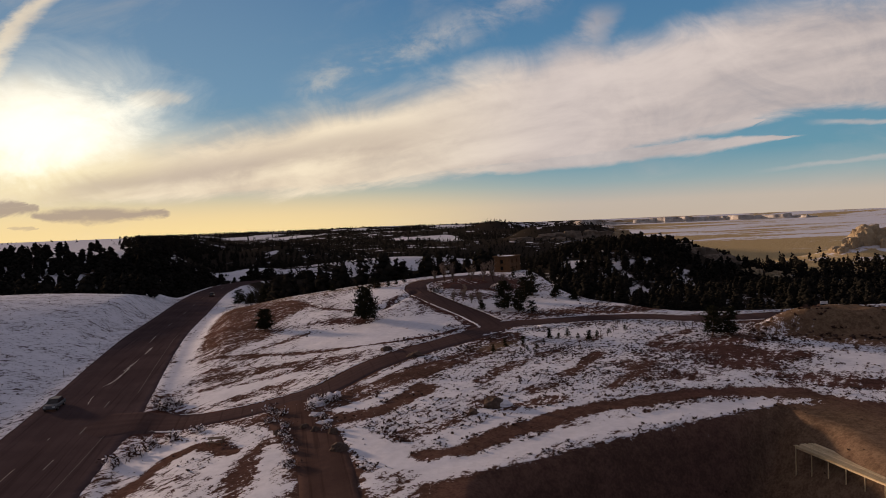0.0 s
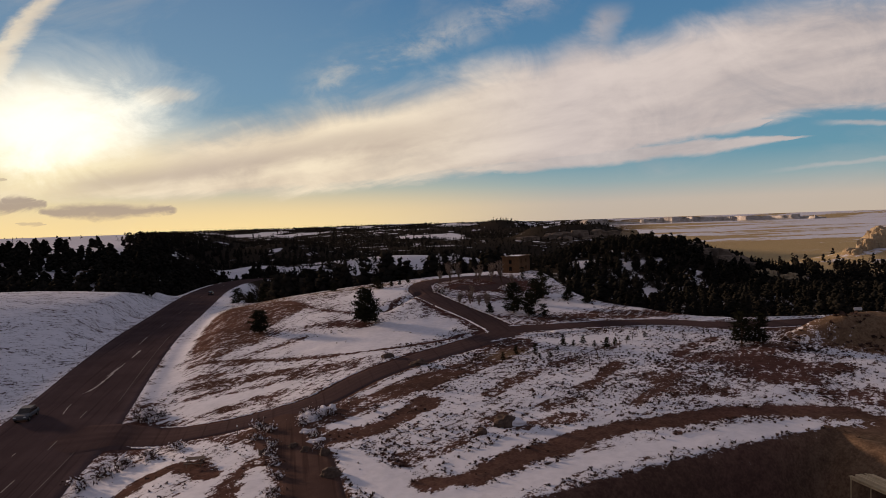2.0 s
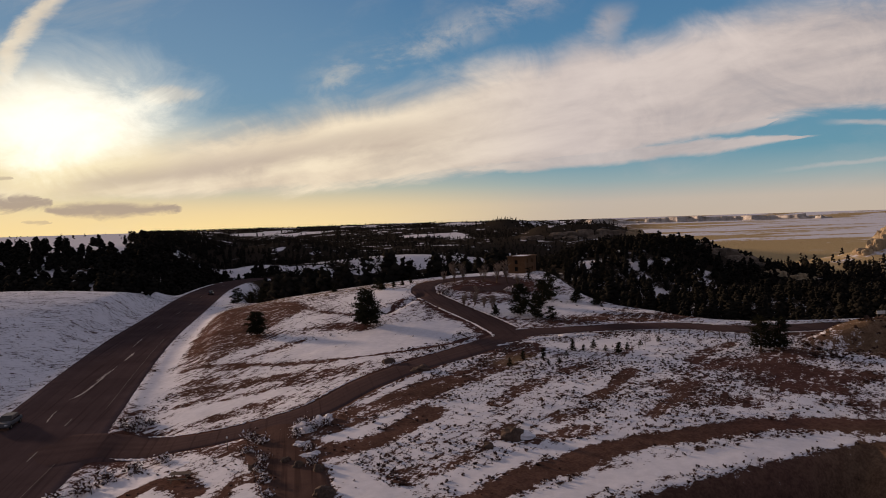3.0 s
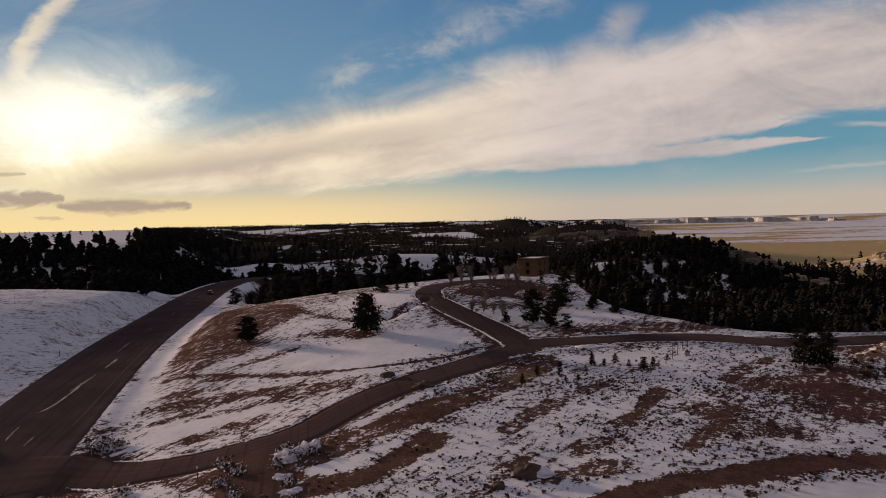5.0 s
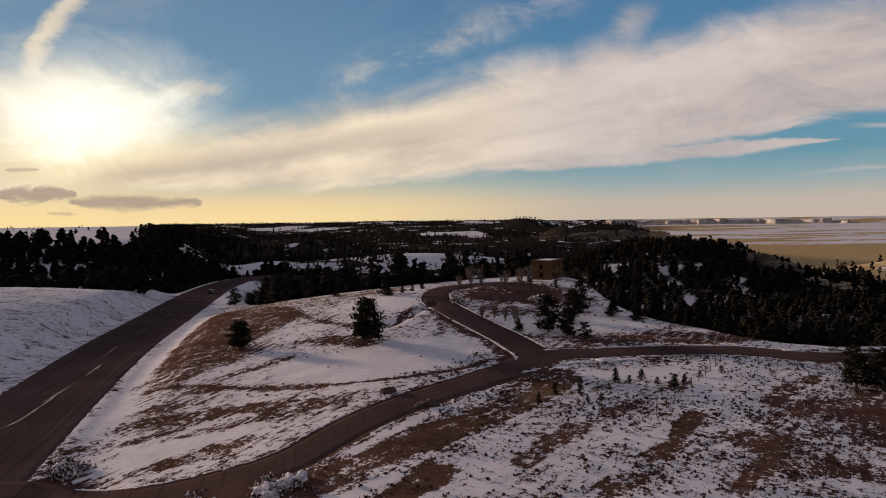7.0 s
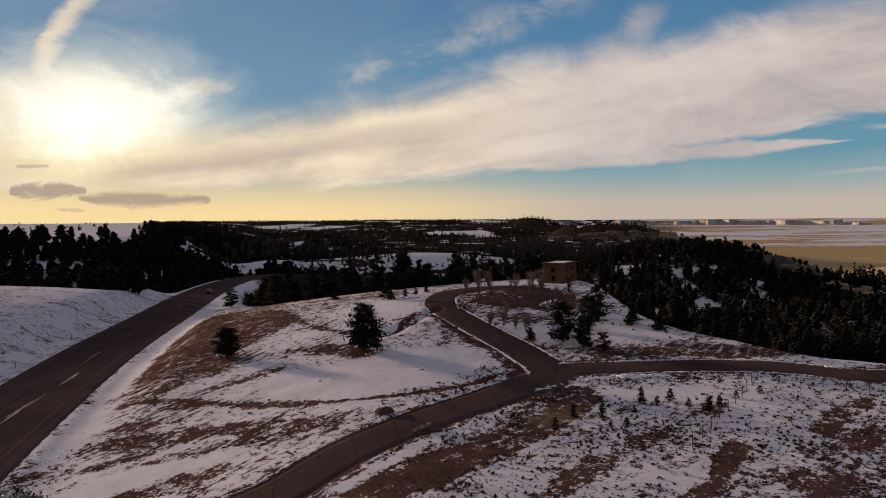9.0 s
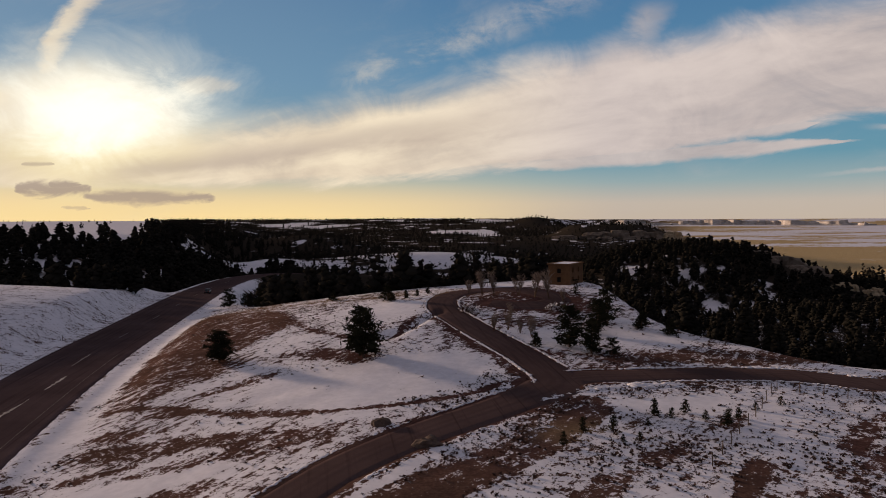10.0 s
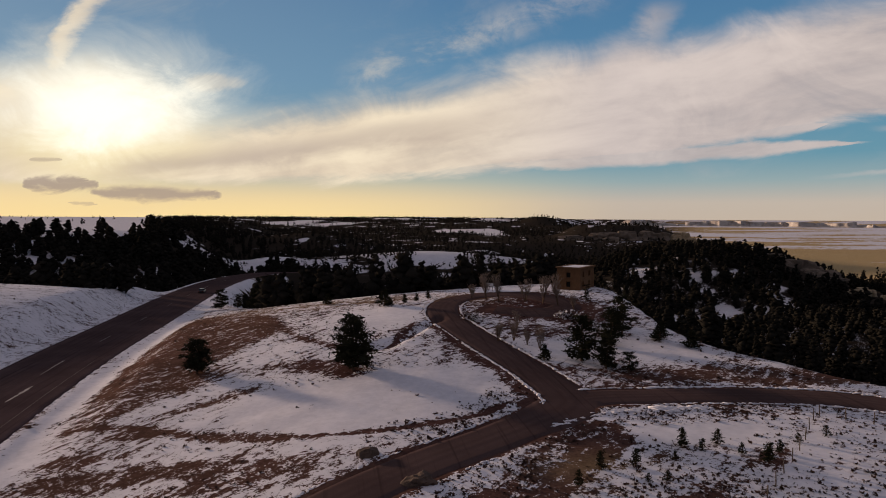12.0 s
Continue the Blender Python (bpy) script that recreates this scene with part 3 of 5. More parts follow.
SNOW_STRIPS = (
    (0.86, 0.7, (-1.0, 62.5), (5.3, 70.7), (11.1, 80.4), (18.6, 88.7), (26.5, 101.6), (31, 110)),
    (0.96, 0.6, (-9.5, 87.4), (-6.2, 92.0), (-3.8, 96.1)),
    (0.96, 0.7, (-12.2, 76.7), (-9.5, 77.9), (-5.4, 81.2)),
    (0.96, 0.8, (2.0, 64.4), (8.5, 69.3), (15.4, 71.7), (22.8, 74.2), (29.5, 76.0)),
    (0.95, 2.2, (-9.5, 67), (-4.5, 61.0), (0.5, 57.5)),
)
TRACK_STRIPS = (
    (0.05, 1.5, (-0.4, 60.2), (3.6, 61.0), (8.1, 65.0), (15.0, 69.3), (20.9, 72.0), (28.5, 74.2), (37.4, 75.8), (44.9, 74.3), (50.1, 66.9)),
    (1.0, 1.35, (0.5, 56.0), (7.5, 59.6), (13.8, 62.9), (20.3, 65.6), (27.4, 68.3), (34.9, 70.6), (38.4, 70.9)),
)
YARD_STRIPS = (
    (0.06, 1.0, (-31.5, 60), (-30.6, 67.5), (-28, 70.2), (-25.4, 69.4), (-23.0, 66.8)),
    (0.95, 0.7, (-18.1, 66.7), (-16.9, 60.1), (-15.6, 53.4)),
)


def oval(x, y, cx, cy, a, b, turn):
    c, s = math.cos(radians(turn)), math.sin(radians(turn))
    u, v = ((x - cx) * c + (y - cy) * s) / a, (-(x - cx) * s + (y - cy) * c) / b
    return 1 - smooth((np.sqrt(u * u + v * v) - 0.35) / 1.1)


MEADOWS = ((-35, 520, 82, 24, 0), (-48, 488, 30, 12, 10), (-176, 428, 62, 11, 115), (-142, 452, 30, 22, 20), (-98, 470, 22, 16, 10), (96, 350, 9, 6, 10), (90, 330, 4, 7, 0), (112, 347, 2, 5, 0), (95, 290, 5, 8, 0), (-120, 262, 7, 7, 0), (-104, 245, 6, 7, 0), (150, 258, 26, 3, -12), (-110, 720, 22, 9, 10),
           (20, 2500, 130, 380, 0), (60, 640, 30, 10, 0), (-20, 690, 40, 8, 0), (-120, 800, 60, 12, 0))


def clearing(x, y):
    """Open snow among the woods: named meadows, and gaps that thicken with distance."""
    wx, wy = x + 12 * waves(x, y, 22, 81, 4), y + 12 * waves(x, y, 22, 83, 4)
    m = np.zeros(np.shape(x))
    for o in MEADOWS:
        m = np.maximum(m, oval(wx, wy, *o))
    r = np.hypot(x, y)
    a = np.degrees(np.arctan2(x, y))
    top = smooth((-a - 24.5 + 2.0 * waves(x, y, 120, 35, 3)) / 2) * smooth((height(x, y) - 11.0 - 2 * waves(x, y, 40, 85, 3)) / 2) * smooth((y - 330) / 40)
    m = np.maximum(m, top)
    gaps = smooth((waves(x, y * 0.6, 80, 51, 4) - 0.50 + 0.34 * smooth((r - 900) / 700)) / 0.2) * smooth((r - 480) / 250)
    hill = smooth((-x - 75) / 20) * smooth((430 - y) / 40)
    specks = smooth((waves(x, y, 24 - 8 * hill.round(), 57, 3) - 0.52 + 0.12 * hill) / 0.2) * 0.85
    return np.maximum(np.maximum(m, gaps), specks)


def cover(x, y):
    """How much snow lies at each place (0 to 1), how strawy the bare ground is, and how far the place is off."""
    r = np.hypot(x, y)
    a = np.degrees(np.arctan2(x, y))
    s = np.full(np.shape(x), 0.66) + 0.16 * waves(x * 0.57 + y * 0.82, (y * 0.57 - x * 0.82) * 3.6, 14, 17, 4)
    field = smooth((x + 14 - 0.55 * (y - 76)) / 6) * smooth((118 - y) / 6) * smooth((y - 55) / 6)
    s = s + 0.04 * field
    straw = 0.05 * smooth(0.5 + waves(x, y, 40, 7))
    for o in SNOWY:
        s = s + (0.98 - s) * oval(x, y, *o)
    cx, cz, cw, k = highway(y)
    off = (x - cx) / k
    s = np.where(off < -cw, 0.74 + 0.06 * smooth((-off - cw) / 12), s)
    verge = smooth((off - cw) / 0.6) * (1 - smooth((off - cw - 3.6 + 0.9 * waves(x, y, 5, 49, 3)) / 1.4)) * smooth((y - 96) / 8)
    slope = smooth((off - cw - 3.2) / 1.6) * (1 - smooth((off - cw - 11 - 13 * smooth((y - 128) / 22) + 3 * waves(x, y, 9, 19, 3)) / 4)) * smooth((y - 120) / 10) * smooth((192 - y) / 14)
    s = s * (1 - slope) + (0.16 + 0.16 * waves(x * 0.5, y, 8, 23, 3)) * slope
    straw = straw + slope * 0.03 * smooth((y - 140) / 30)
    s = s + (0.93 - s) * verge
    ridge = bump(x, y, -24, 176, 26, 9, -8, 4)
    s = s * (1 - ridge) + 0.48 * ridge
    straw = straw + 0.22 * ridge
    for o in BARE_A + BARE_B + BARE_C:
        m = oval(x, y, *o)
        bare = 0.30 if o in BARE_C else 0.17
        s = s * (1 - m) + bare * m
    for o in THIN:
        m = oval(x, y, *o)
        s = s * (1 - m) + (0.36 + 0.2 * waves(x * 0.7 + y * 0.7, (y - x) * 2, 7, 29, 3)) * m
    straw = straw + 0.25 * bump(x, y, 12, 103, 6, 3) + 0.1 * oval(x, y, 70, 104, 14, 10, 0)
    straw = straw + 0.16 * bump(x, y, 42, 60, 9, 14, 0, 4)
    # brown lines of trail and path, the shaded gully edge coloured in likewise
    for line, w in ((TRAIL, 0.25), (PATH_AND_GULLY_SHADE, 0.25)):
        d = line_distance(x, y, line[::2])
        s = np.where(r < 260, s * smooth((d - w * 0.5) / 0.9) + 0.1 * (1 - smooth((d - w * 0.5) / 0.9)), s)
    rag = 0.7 * waves(x, y, 3.2, 45, 3)
    rim = np.interp(x, RIM_X, RIM_Y)
    below = smooth((rim + 0.9 - y) / 1.2) * smooth((x + 3) / 4) * smooth((70 - x) / 10) * smooth((y - 15) / 10)
    s = s * (1 - 0.93 * below)
    close = (np.abs(x) < 90) & (y > 40) & (y < 170)
    for value, half, *pts in BARE_BANDS + BARE_STRIPS + SNOW_STRIPS + TRACK_STRIPS + YARD_STRIPS:
        d = np.full(np.shape(x), 99.0)
        d[close] = line_distance(x[close], y[close], pts) + rag[close] * min(1.0, half)
        m = 1 - smooth((d - half * 0.75) / (0.25 + half * 0.5))
        s = s * (1 - m) + value * m
    for line, w in LANES:
        d = line_distance(x, y, line[::3])
        s = np.where(r < 260, s * smooth((d - w + 0.2) / 1.3), s)
    s = s * (1 - bump(x, y, -43, 82.5, 10, 7.5, 0, 4))
    bluff = bump(x, y, 73, 105.5, 20, 6.5, 0, 5)
    s = s * (1 - 0.85 * bluff)
    straw = straw + 0.08 * bluff
    south = smooth((52 - y) / 12) * smooth((x + 45) / 10)
    s = s * (1 - 0.6 * south)
    # beyond the plateau
    edge = np.interp(x, EDGE_X, EDGE_Y)
    out = np.maximum(smooth((y - edge - 12) / 20), smooth((np.abs(x + 10) - 150) / 40)) * (off > 12)
    out = np.maximum(out, smooth((y - 300) / 40))
    wild = 0.20 + 0.18 * waves(x, y, 90, 5)
    plain_w = np.maximum(smooth((a - 12) / 6) * smooth((r - 520) / 200), smooth((a - 23) / 3) * smooth((r - 410) / 80))
    plain_w = plain_w * (1 - bump(x, y, 186, 1010, 105, 95, 0, 4))
    dry = 0.25 + 0.30 * smooth((r - 800) / 1300)
    rows = 0.40 * waves(x * 0.22, y, 230, 11, 4) + 0.34 * waves(x * 0.12, y, 75, 13, 2)
    wild = wild * (1 - plain_w) + (dry + rows) * plain_w
    wild = wild + (0.95 - wild) * clearing(x, y) * (1 - plain_w)
    s = s * (1 - out) + wild * out
    straw = straw * (1 - out) + (0.2 + 0.8 * plain_w) * out
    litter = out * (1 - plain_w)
    return np.clip(s, 0, 1), np.clip(straw, 0, 1), smooth((r - 230) / 200), litter


def sheet_height(x, y):
    """The ground with the road beds let in."""
    z = height(x, y)
    near = (np.abs(x) < 160) & (y > 10) & (y < 200)
    for line, w in LANES:
        d = np.full(np.shape(x), 99.0)
        d[near] = line_distance(x[near], y[near], line[::3])
        z = z - 0.16 * (1 - smooth((d - w + 0.6) / 0.9))
    cx, cz, cw, k = highway(y)
    z = z - 0.2 * bump(x, y, -43, 82.5, 9, 6.5, 0, 4)
    z = z - 0.18 * (1 - smooth((np.abs(x - cx) / k - cw + 1.2) / 1.0)) * (y < 446)
    z = z + 0.16 * waves(x, y, 5.0, 21, 3) * (z > -90) * smooth((np.abs(x - cx) / k - cw - 1) / 3) * (1 - smooth((np.hypot(x, y) - 250) / 100)) * 0.6
    return z


def build_ground():
    n = 820
    sx = np.linspace(-5.3, 5.3, n)
    sy = np.linspace(-4.6, 5.15, n)
    gx, gy = np.meshgrid(49 * np.sinh(sx), 92 + 57 * np.sinh(sy))
    x, y = gx.ravel(), gy.ravel()
    z = sheet_height(x, y)
    i = (np.arange(n - 1)[:, None] * n + np.arange(n - 1)[None]).ravel()
    me = bulk("ground", np.c_[x, y, z], np.c_[i, i + 1, i + n + 1, i + n], GROUND)
    me.polygons.foreach_set("use_smooth", np.ones(len(me.polygons), bool))
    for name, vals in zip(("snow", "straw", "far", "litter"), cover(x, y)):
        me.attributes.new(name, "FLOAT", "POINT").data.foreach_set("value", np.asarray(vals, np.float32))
    return tagged(new("ground", me), "patchy snow over brown earth and dry grass", "ground", kind="structure")


ground = build_ground()


def ribbon(name, line, half, lift, mat, label, wheels, rows=9, ragged=0.0, own_z=None):
    """A road surface laid along a line; half may be one number or one a point."""
    p = np.asarray(line, float)
    t = np.gradient(p, axis=0)
    t /= np.linalg.norm(t, axis=1)[:, None]
    nrm = np.c_[t[:, 1], -t[:, 0]]
    half = np.broadcast_to(half, len(p))
    verts, wheel = [], []
    for j in range(rows):
        f = j / (rows - 1) * 2 - 1
        w = half * f
        if ragged and abs(f) == 1:
            w = w + np.sign(f) * ragged * waves(p[:, 0] + 17 * f, p[:, 1], 3.0, 31, 3)
        q = p + nrm * w[:, None]
        z = height(q[:, 0], q[:, 1]) if own_z is None else own_z
        verts.append(np.c_[q, z + lift - 0.05 * abs(f) - (0.30 if abs(f) == 1 else 0)])
        wheel.append(np.full(len(p), sum(math.exp(-((f - c) / 0.12) ** 2) for c in wheels)))
    v = np.stack(verts, 1).reshape(-1, 3)
    wheel = np.stack(wheel, 1).ravel()
    i = (np.arange(len(p) - 1)[:, None] * rows + np.arange(rows - 1)[None]).ravel()
    me = bulk(name, v, np.c_[i, i + 1, i + rows + 1, i + rows], mat)
    me.polygons.foreach_set("use_smooth", np.ones(len(me.polygons), bool))
    me.attributes.new("wheel", "FLOAT", "POINT").data.foreach_set("value", wheel.astype(np.float32))
    return tagged(new(name, me), label, "road", kind="structure")


HWY_Y = np.arange(-150, 446, 2.0)
hw_c, hw_z, hw_w, hw_k = highway(HWY_Y)
highway_road = ribbon("highway", np.c_[hw_c, HWY_Y], hw_w, 0.07, ASPHALT, "wide grey-brown asphalt highway with worn markings", (-0.62, -0.36, -0.12, 0.14, 0.4, 0.66), 21, 0.15, hw_z)
access_road = ribbon("access_road", ACCESS, 2.9 + 5.0 * smooth(1 - np.arange(len(ACCESS)) / 24.0) + 1.2 * np.exp(-((ACCESS[:, 1] - 118) / 5) ** 2), 0.06, GRAVEL, "narrow brown asphalt road curving up to a parking loop", (-0.6, -0.2, 0.2, 0.6), 13, 0.25)
right_road = ribbon("side_road", RIGHT_ROAD, 2.5, 0.045, GRAVEL, "narrow brown side road edged with snow", (-0.6, -0.2, 0.2, 0.6), 13, 0.25)
dirt_track = ribbon("dirt_track", TRACK, np.linspace(3.6, 2.4, len(TRACK)), 0.05, DIRT, "muddy brown dirt track through snow", (-0.45, 0.45), 13, 0.5)


def stripe(y0, y1, off0, off1, width, name="lane_line"):
    """A painted line on the highway between two places along it, at these offsets from its centre."""
    ys = np.linspace(y0, y1, max(2, int((y1 - y0) / 2.5)))
    cx, cz, cw, k = highway(ys)
    off = np.linspace(off0, off1, len(ys))
    verts, faces = [], []
    for side in (-0.5, 0.5):
        for q, x, z, o, kk, w in zip(ys, cx, cz, off, k, cw):
            e = o + side * width
            verts.append((x + e * kk, q, z + 0.076 - 0.05 * abs(e) / w))
    n = len(ys)
    for i in range(n - 1):
        faces.append((i, i + 1, n + i + 1, n + i))
    me = mesh_from(name, verts, faces, PAINT)
    return part(name, me, PAINT, highway_road, "worn white painted line")


for y0, y1 in ((-60, 78), (98, 300)):
    stripe(y0, y1, 5.2, 5.2, 0.045, "edge_line")
for k in range(7):
    stripe(143 + 27 * k, 149 + 27 * k, 0.3, 0.3, 0.14)
for k in range(5):
    stripe(40 + 12 * k, 43.5 + 12 * k, -1.6, -1.6, 0.14)
    stripe(43 + 12 * k, 46 + 12 * k, 1.8, 1.8, 0.14)


def smear(pts, width, seed):
    """A ragged streak of old snow and road salt lying on the highway."""
    p = curve_points(pts, 0.5)
    t = np.gradient(p, axis=0)
    t /= np.linalg.norm(t, axis=1)[:, None]
    f = np.linspace(0, 1, len(p))
    w = width * np.sin(np.pi * (0.04 + 0.92 * f)) ** 0.5 * (0.7 + 1.0 * waves(f * 30, f * 0, 1.3, seed, 3))
    w = np.maximum(w, 0.03)
    verts = []
    for side in (-1, 1):
        q = p + np.c_[t[:, 1], -t[:, 0]] * (side * w * 0.5 + 0.12 * waves(f * 40, f * 0 + side, 2.0, seed + 3, 2))[:, None]
        cx, cz, cw, k = highway(q[:, 1])
        verts.append(np.c_[q, cz + 0.082 - 0.05 * np.abs(q[:, 0] - cx) / k / cw])
    n = len(p)
    me = mesh_from("snow_streak", np.vstack(verts), [(i, n + i, n + i + 1, i + 1) for i in range(n - 1)], SALT)
    return tagged(part("snow_streak", me, SALT, highway_road, "ragged streak of packed snow on the asphalt"), kind="stuff")


smear([(-59.2, 98.4), (-57.0, 100.2), (-55.6, 104.6), (-56.6, 111), (-58.4, 118.5), (-59.6, 124)], 0.34, 1)
smear([(-57.6, 113.4), (-58.2, 117.3), (-59.0, 120.6)], 0.5, 2)
smear([(-52.8, 92.5), (-54.4, 96.8), (-55.9, 101.8)], 0.34, 3)
smear([(-60.6, 128.4), (-61.6, 132.6), (-62.6, 136.2)], 0.5, 4)
smear([(-67.6, 147.5), (-69.1, 153.1)], 0.35, 5)


def snow_bank(line, offset, width, tall, seed, gap=0.0, label="low broken ridge of ploughed snow along the road edge"):
    """Chunks of ploughed snow in a broken row beside a road."""
    p = np.asarray(line, float)
    t = np.gradient(p, axis=0)
    t /= np.linalg.norm(t, axis=1)[:, None]
    nrm = np.c_[t[:, 1], -t[:, 0]]
    g = np.random.default_rng(seed)
    ball = bmesh.new()
    bmesh.ops.create_icosphere(ball, subdivisions=1, radius=1)
    unit = np.array([v.co[:] for v in ball.verts])
    tri = np.array([[v.index for v in f.verts] for f in ball.faces])
    ball.free()
    amount = waves(p[:, 0], p[:, 1], 6.0, seed, 3) * 1.1 + 0.45 - gap
    vs, ts, n = [], [], 0
    for i in range(len(p)):
        for k in range(8):
            if amount[i] < 0.12 or g.random() > 0.35 + amount[i]:
                continue
            big = min(amount[i], 1.0) * (0.35 + 0.75 * g.random())
            q = p[i] + t[i] * g.uniform(-0.6, 0.6) + nrm[i] * (offset + g.normal() * width * 0.4)
            size = np.array((g.uniform(0.7, 1.5), g.uniform(0.25, 0.55), 0)) * (0.14 + width * 0.5) * (0.6 + big)
            size[2] = tall * (0.35 + 0.6 * big)
            v = unit * size * g.uniform(0.7, 1.25, (len(unit), 1))
            ang = math.atan2(t[i][1], t[i][0]) + g.normal() * 0.25
            v = np.c_[v[:, 0] * math.cos(ang) - v[:, 1] * math.sin(ang), v[:, 0] * math.sin(ang) + v[:, 1] * math.cos(ang), v[:, 2]]
            vs.append(v + np.array((*q, hz(*q) - 0.03)))
            ts.append(tri + n)
            n += len(unit)
    me = bulk("snow_bank", np.concatenate(vs), np.concatenate(ts), SNOW)
    me.polygons.foreach_set("use_smooth", np.ones(len(me.polygons), bool))
    return tagged(new("snow_bank", me), label, "snow bank", kind="stuff")


fork = len(ACCESS[ACCESS[:, 1] < 112])
snow_bank(ACCESS[16:fork - 8], 3.4, 0.22, 0.12, 3, -0.15)
snow_bank(ACCESS[16:fork + 2], -3.3, 0.22, 0.12, 4, -0.2)
snow_bank(ACCESS[fork + 14:fork + 62], 3.1, 0.22, 0.14, 5, -0.4)
snow_bank(ACCESS[fork + 8:fork + 60], -3.1, 0.22, 0.14, 6, -0.4)
snow_bank(RIGHT_ROAD[6:110], -2.8, 0.24, 0.15, 7, -0.4)
snow_bank(RIGHT_ROAD[9:100], 2.8, 0.24, 0.14, 8, -0.1)
snow_bank(curve_points([(8.5, 112.6), (12, 115.3), (15.7, 117.4), (17.7, 117.2)], 0.5), 0, 0.55, 0.22, 9, -0.5, "lumpy ridge of ploughed snow at the fork")
snow_bank(curve_points([(20, 118), (22, 118.4), (25, 118.8)], 0.5), 0, 0.8, 0.3, 10, -0.5, "small heap of ploughed snow by the side road")

# ---- trees and brush ----
rng = np.random.default_rng(5)


def pine_cloud(seed, clumps, blades, spread=0.30, lean=0.0, fine=1.0):
    """Needle clumps of a pine of unit height as loose triangles: verts, tris."""
    g = np.random.default_rng(seed)
    verts = []
    for k in range(clumps):
        h = 0.10 + 0.88 * ((k + g.random()) / clumps) ** 0.92
        reach = spread * (max(1 - (h - 0.22) / 0.80, 0.02) ** 0.8 if h > 0.22 else 0.55 + 2.0 * h)
        reach = max(reach, 0.05)
        ang = g.random() * 2 * math.pi
        rad = reach * (0.25 + 0.75 * math.sqrt(g.random())) * (0.75 + 0.5 * g.random())
        c = np.array((rad * math.cos(ang) + lean * h, rad * math.sin(ang), h - 0.10 * rad))
        size = (0.055 + 0.05 * g.random()) * (1.15 - 0.5 * h) * fine
        for b in range(blades):
            o = g.normal(size=3) * size * np.array((1.0, 1.0, 0.55))
            d = g.normal(size=(3, 3)) * size * 0.75 * np.array((1.0, 1.0, 0.6))
            verts.append(c + o + d)
    v = np.concatenate(verts)
    return v, np.arange(len(v)).reshape(-1, 3)


def layered_crown(seed, clumps, blades, spread):
    """Needle sprays carried on uneven limbs, with gaps between: a rugged pine of unit height."""
    g = np.random.default_rng(seed)
    limbs = max(7, clumps // 6)
    verts = []
    for k in range(limbs):
        h = 0.09 + 0.85 * (k + 0.6 * g.random()) / limbs
        profile = math.sin(math.pi * min(1.0, 0.20 + 0.80 * (h - 0.08) / 0.93)) ** 0.65
        L = spread * 1.25 * max(profile, 0.14) * g.uniform(0.55, 1.15)
        a = k * 2.4 + g.normal() * 0.5
        for c in range(6):
            f = 0.22 + 0.78 * (c + g.random()) / 6
            p = np.array((L * f * math.cos(a), L * f * math.sin(a), h + 0.12 * L * f)) + g.normal(size=3) * (0.018, 0.018, 0.012)
            size = (0.040 + 0.034 * g.random()) * (1.1 - 0.4 * h) * (0.7 + 1.3 * spread)
            for b in range(blades):
                o = g.normal(size=3) * size * np.array((1.0, 1.0, 0.45))
                verts.append(p + o + g.normal(size=(3, 3)) * size * 0.52 * np.array((1.0, 1.0, 0.6)))
    v = np.concatenate(verts)
    return v, np.arange(len(v)).reshape(-1, 3)


def trunk_bm(h, r, seed, limbs=18, spread=0.26):
    g = np.random.default_rng(seed)
    bm = bmesh.new()
    p, q = Vector((0, 0, -0.3)), None
    for k in range(6):
        q = Vector((0.02 * h * g.normal(), 0.02 * h * g.normal(), h * (k + 1) / 6.4)) * 1.0
        q.x, q.y = q.x * 0.6, q.y * 0.6
        rod(bm, p, q, r * (1 - k / 6.6), r * (1 - (k + 1) / 6.6), 7)
        p = q
    for k in range(limbs):
        z = h * (0.12 + 0.75 * k / limbs)
        a = k * 2.4 + g.random()
        L = h * spread * (1.05 - 0.8 * k / limbs)
        rod(bm, (0, 0, z), (L * math.cos(a), L * math.sin(a), z + L * 0.18), r * 0.22, r * 0.05, 4)
    return bm


def pine(x, y, h, wide, seed, label, clumps=150, blades=20, name="pine_tree", group="pines standing in the snow"):
    """One pine with trunk, limbs and a ragged crown."""
    h = h * 0.93
    e = new(name)
    e.location = (x, y, hz(x, y))
    e.rotation_euler = (0, 0, seed * 1.7)
    part("trunk", trunk_bm(h, 0.022 * h + 0.05, seed, 18, wide * 0.45 / h), BARK, e, "reddish-brown bark")
    if name == "pine_tree":
        v, t = layered_crown(seed, clumps, blades, wide * 0.42 / h)
    else:
        v, t = pine_cloud(seed, clumps, blades, wide * 0.36 / h)
    part("crown", bulk("crown", v * h, t, NEEDLES), NEEDLES, e)
    return tagged(e, label, "tree", group)


pine(-15.0, 129.2, 7.6, 5.1, 11, "broad dark green pine beside a bare brown patch", 220, 22)
pine(-37.0, 133.0, 5.3, 3.9, 12, "small dark rounded pine on a brown slope", 200, 22)
pine(-68.5, 216, 5.8, 4.4, 13, "dark green pine beside the highway verge", 130, 18)
pine(-66.0, 221, 4.2, 3.0, 14, "dark green pine beside the highway verge", 110, 18)
pine(-61.5, 224, 7.4, 5.4, 31, "tall dark green pine beside the highway verge", 140, 18)
pine(46.4, 104.5, 5.6, 3.4, 15, "dark bushy pine on bare brown ground", 150, 20)
pine(48.9, 104.2, 5.3, 3.2, 16, "dark bushy pine on bare brown ground", 140, 20)
pine(14.1, 134.8, 6.8, 4.0, 17, "tall dark pine in a roadside clump", 170, 20)
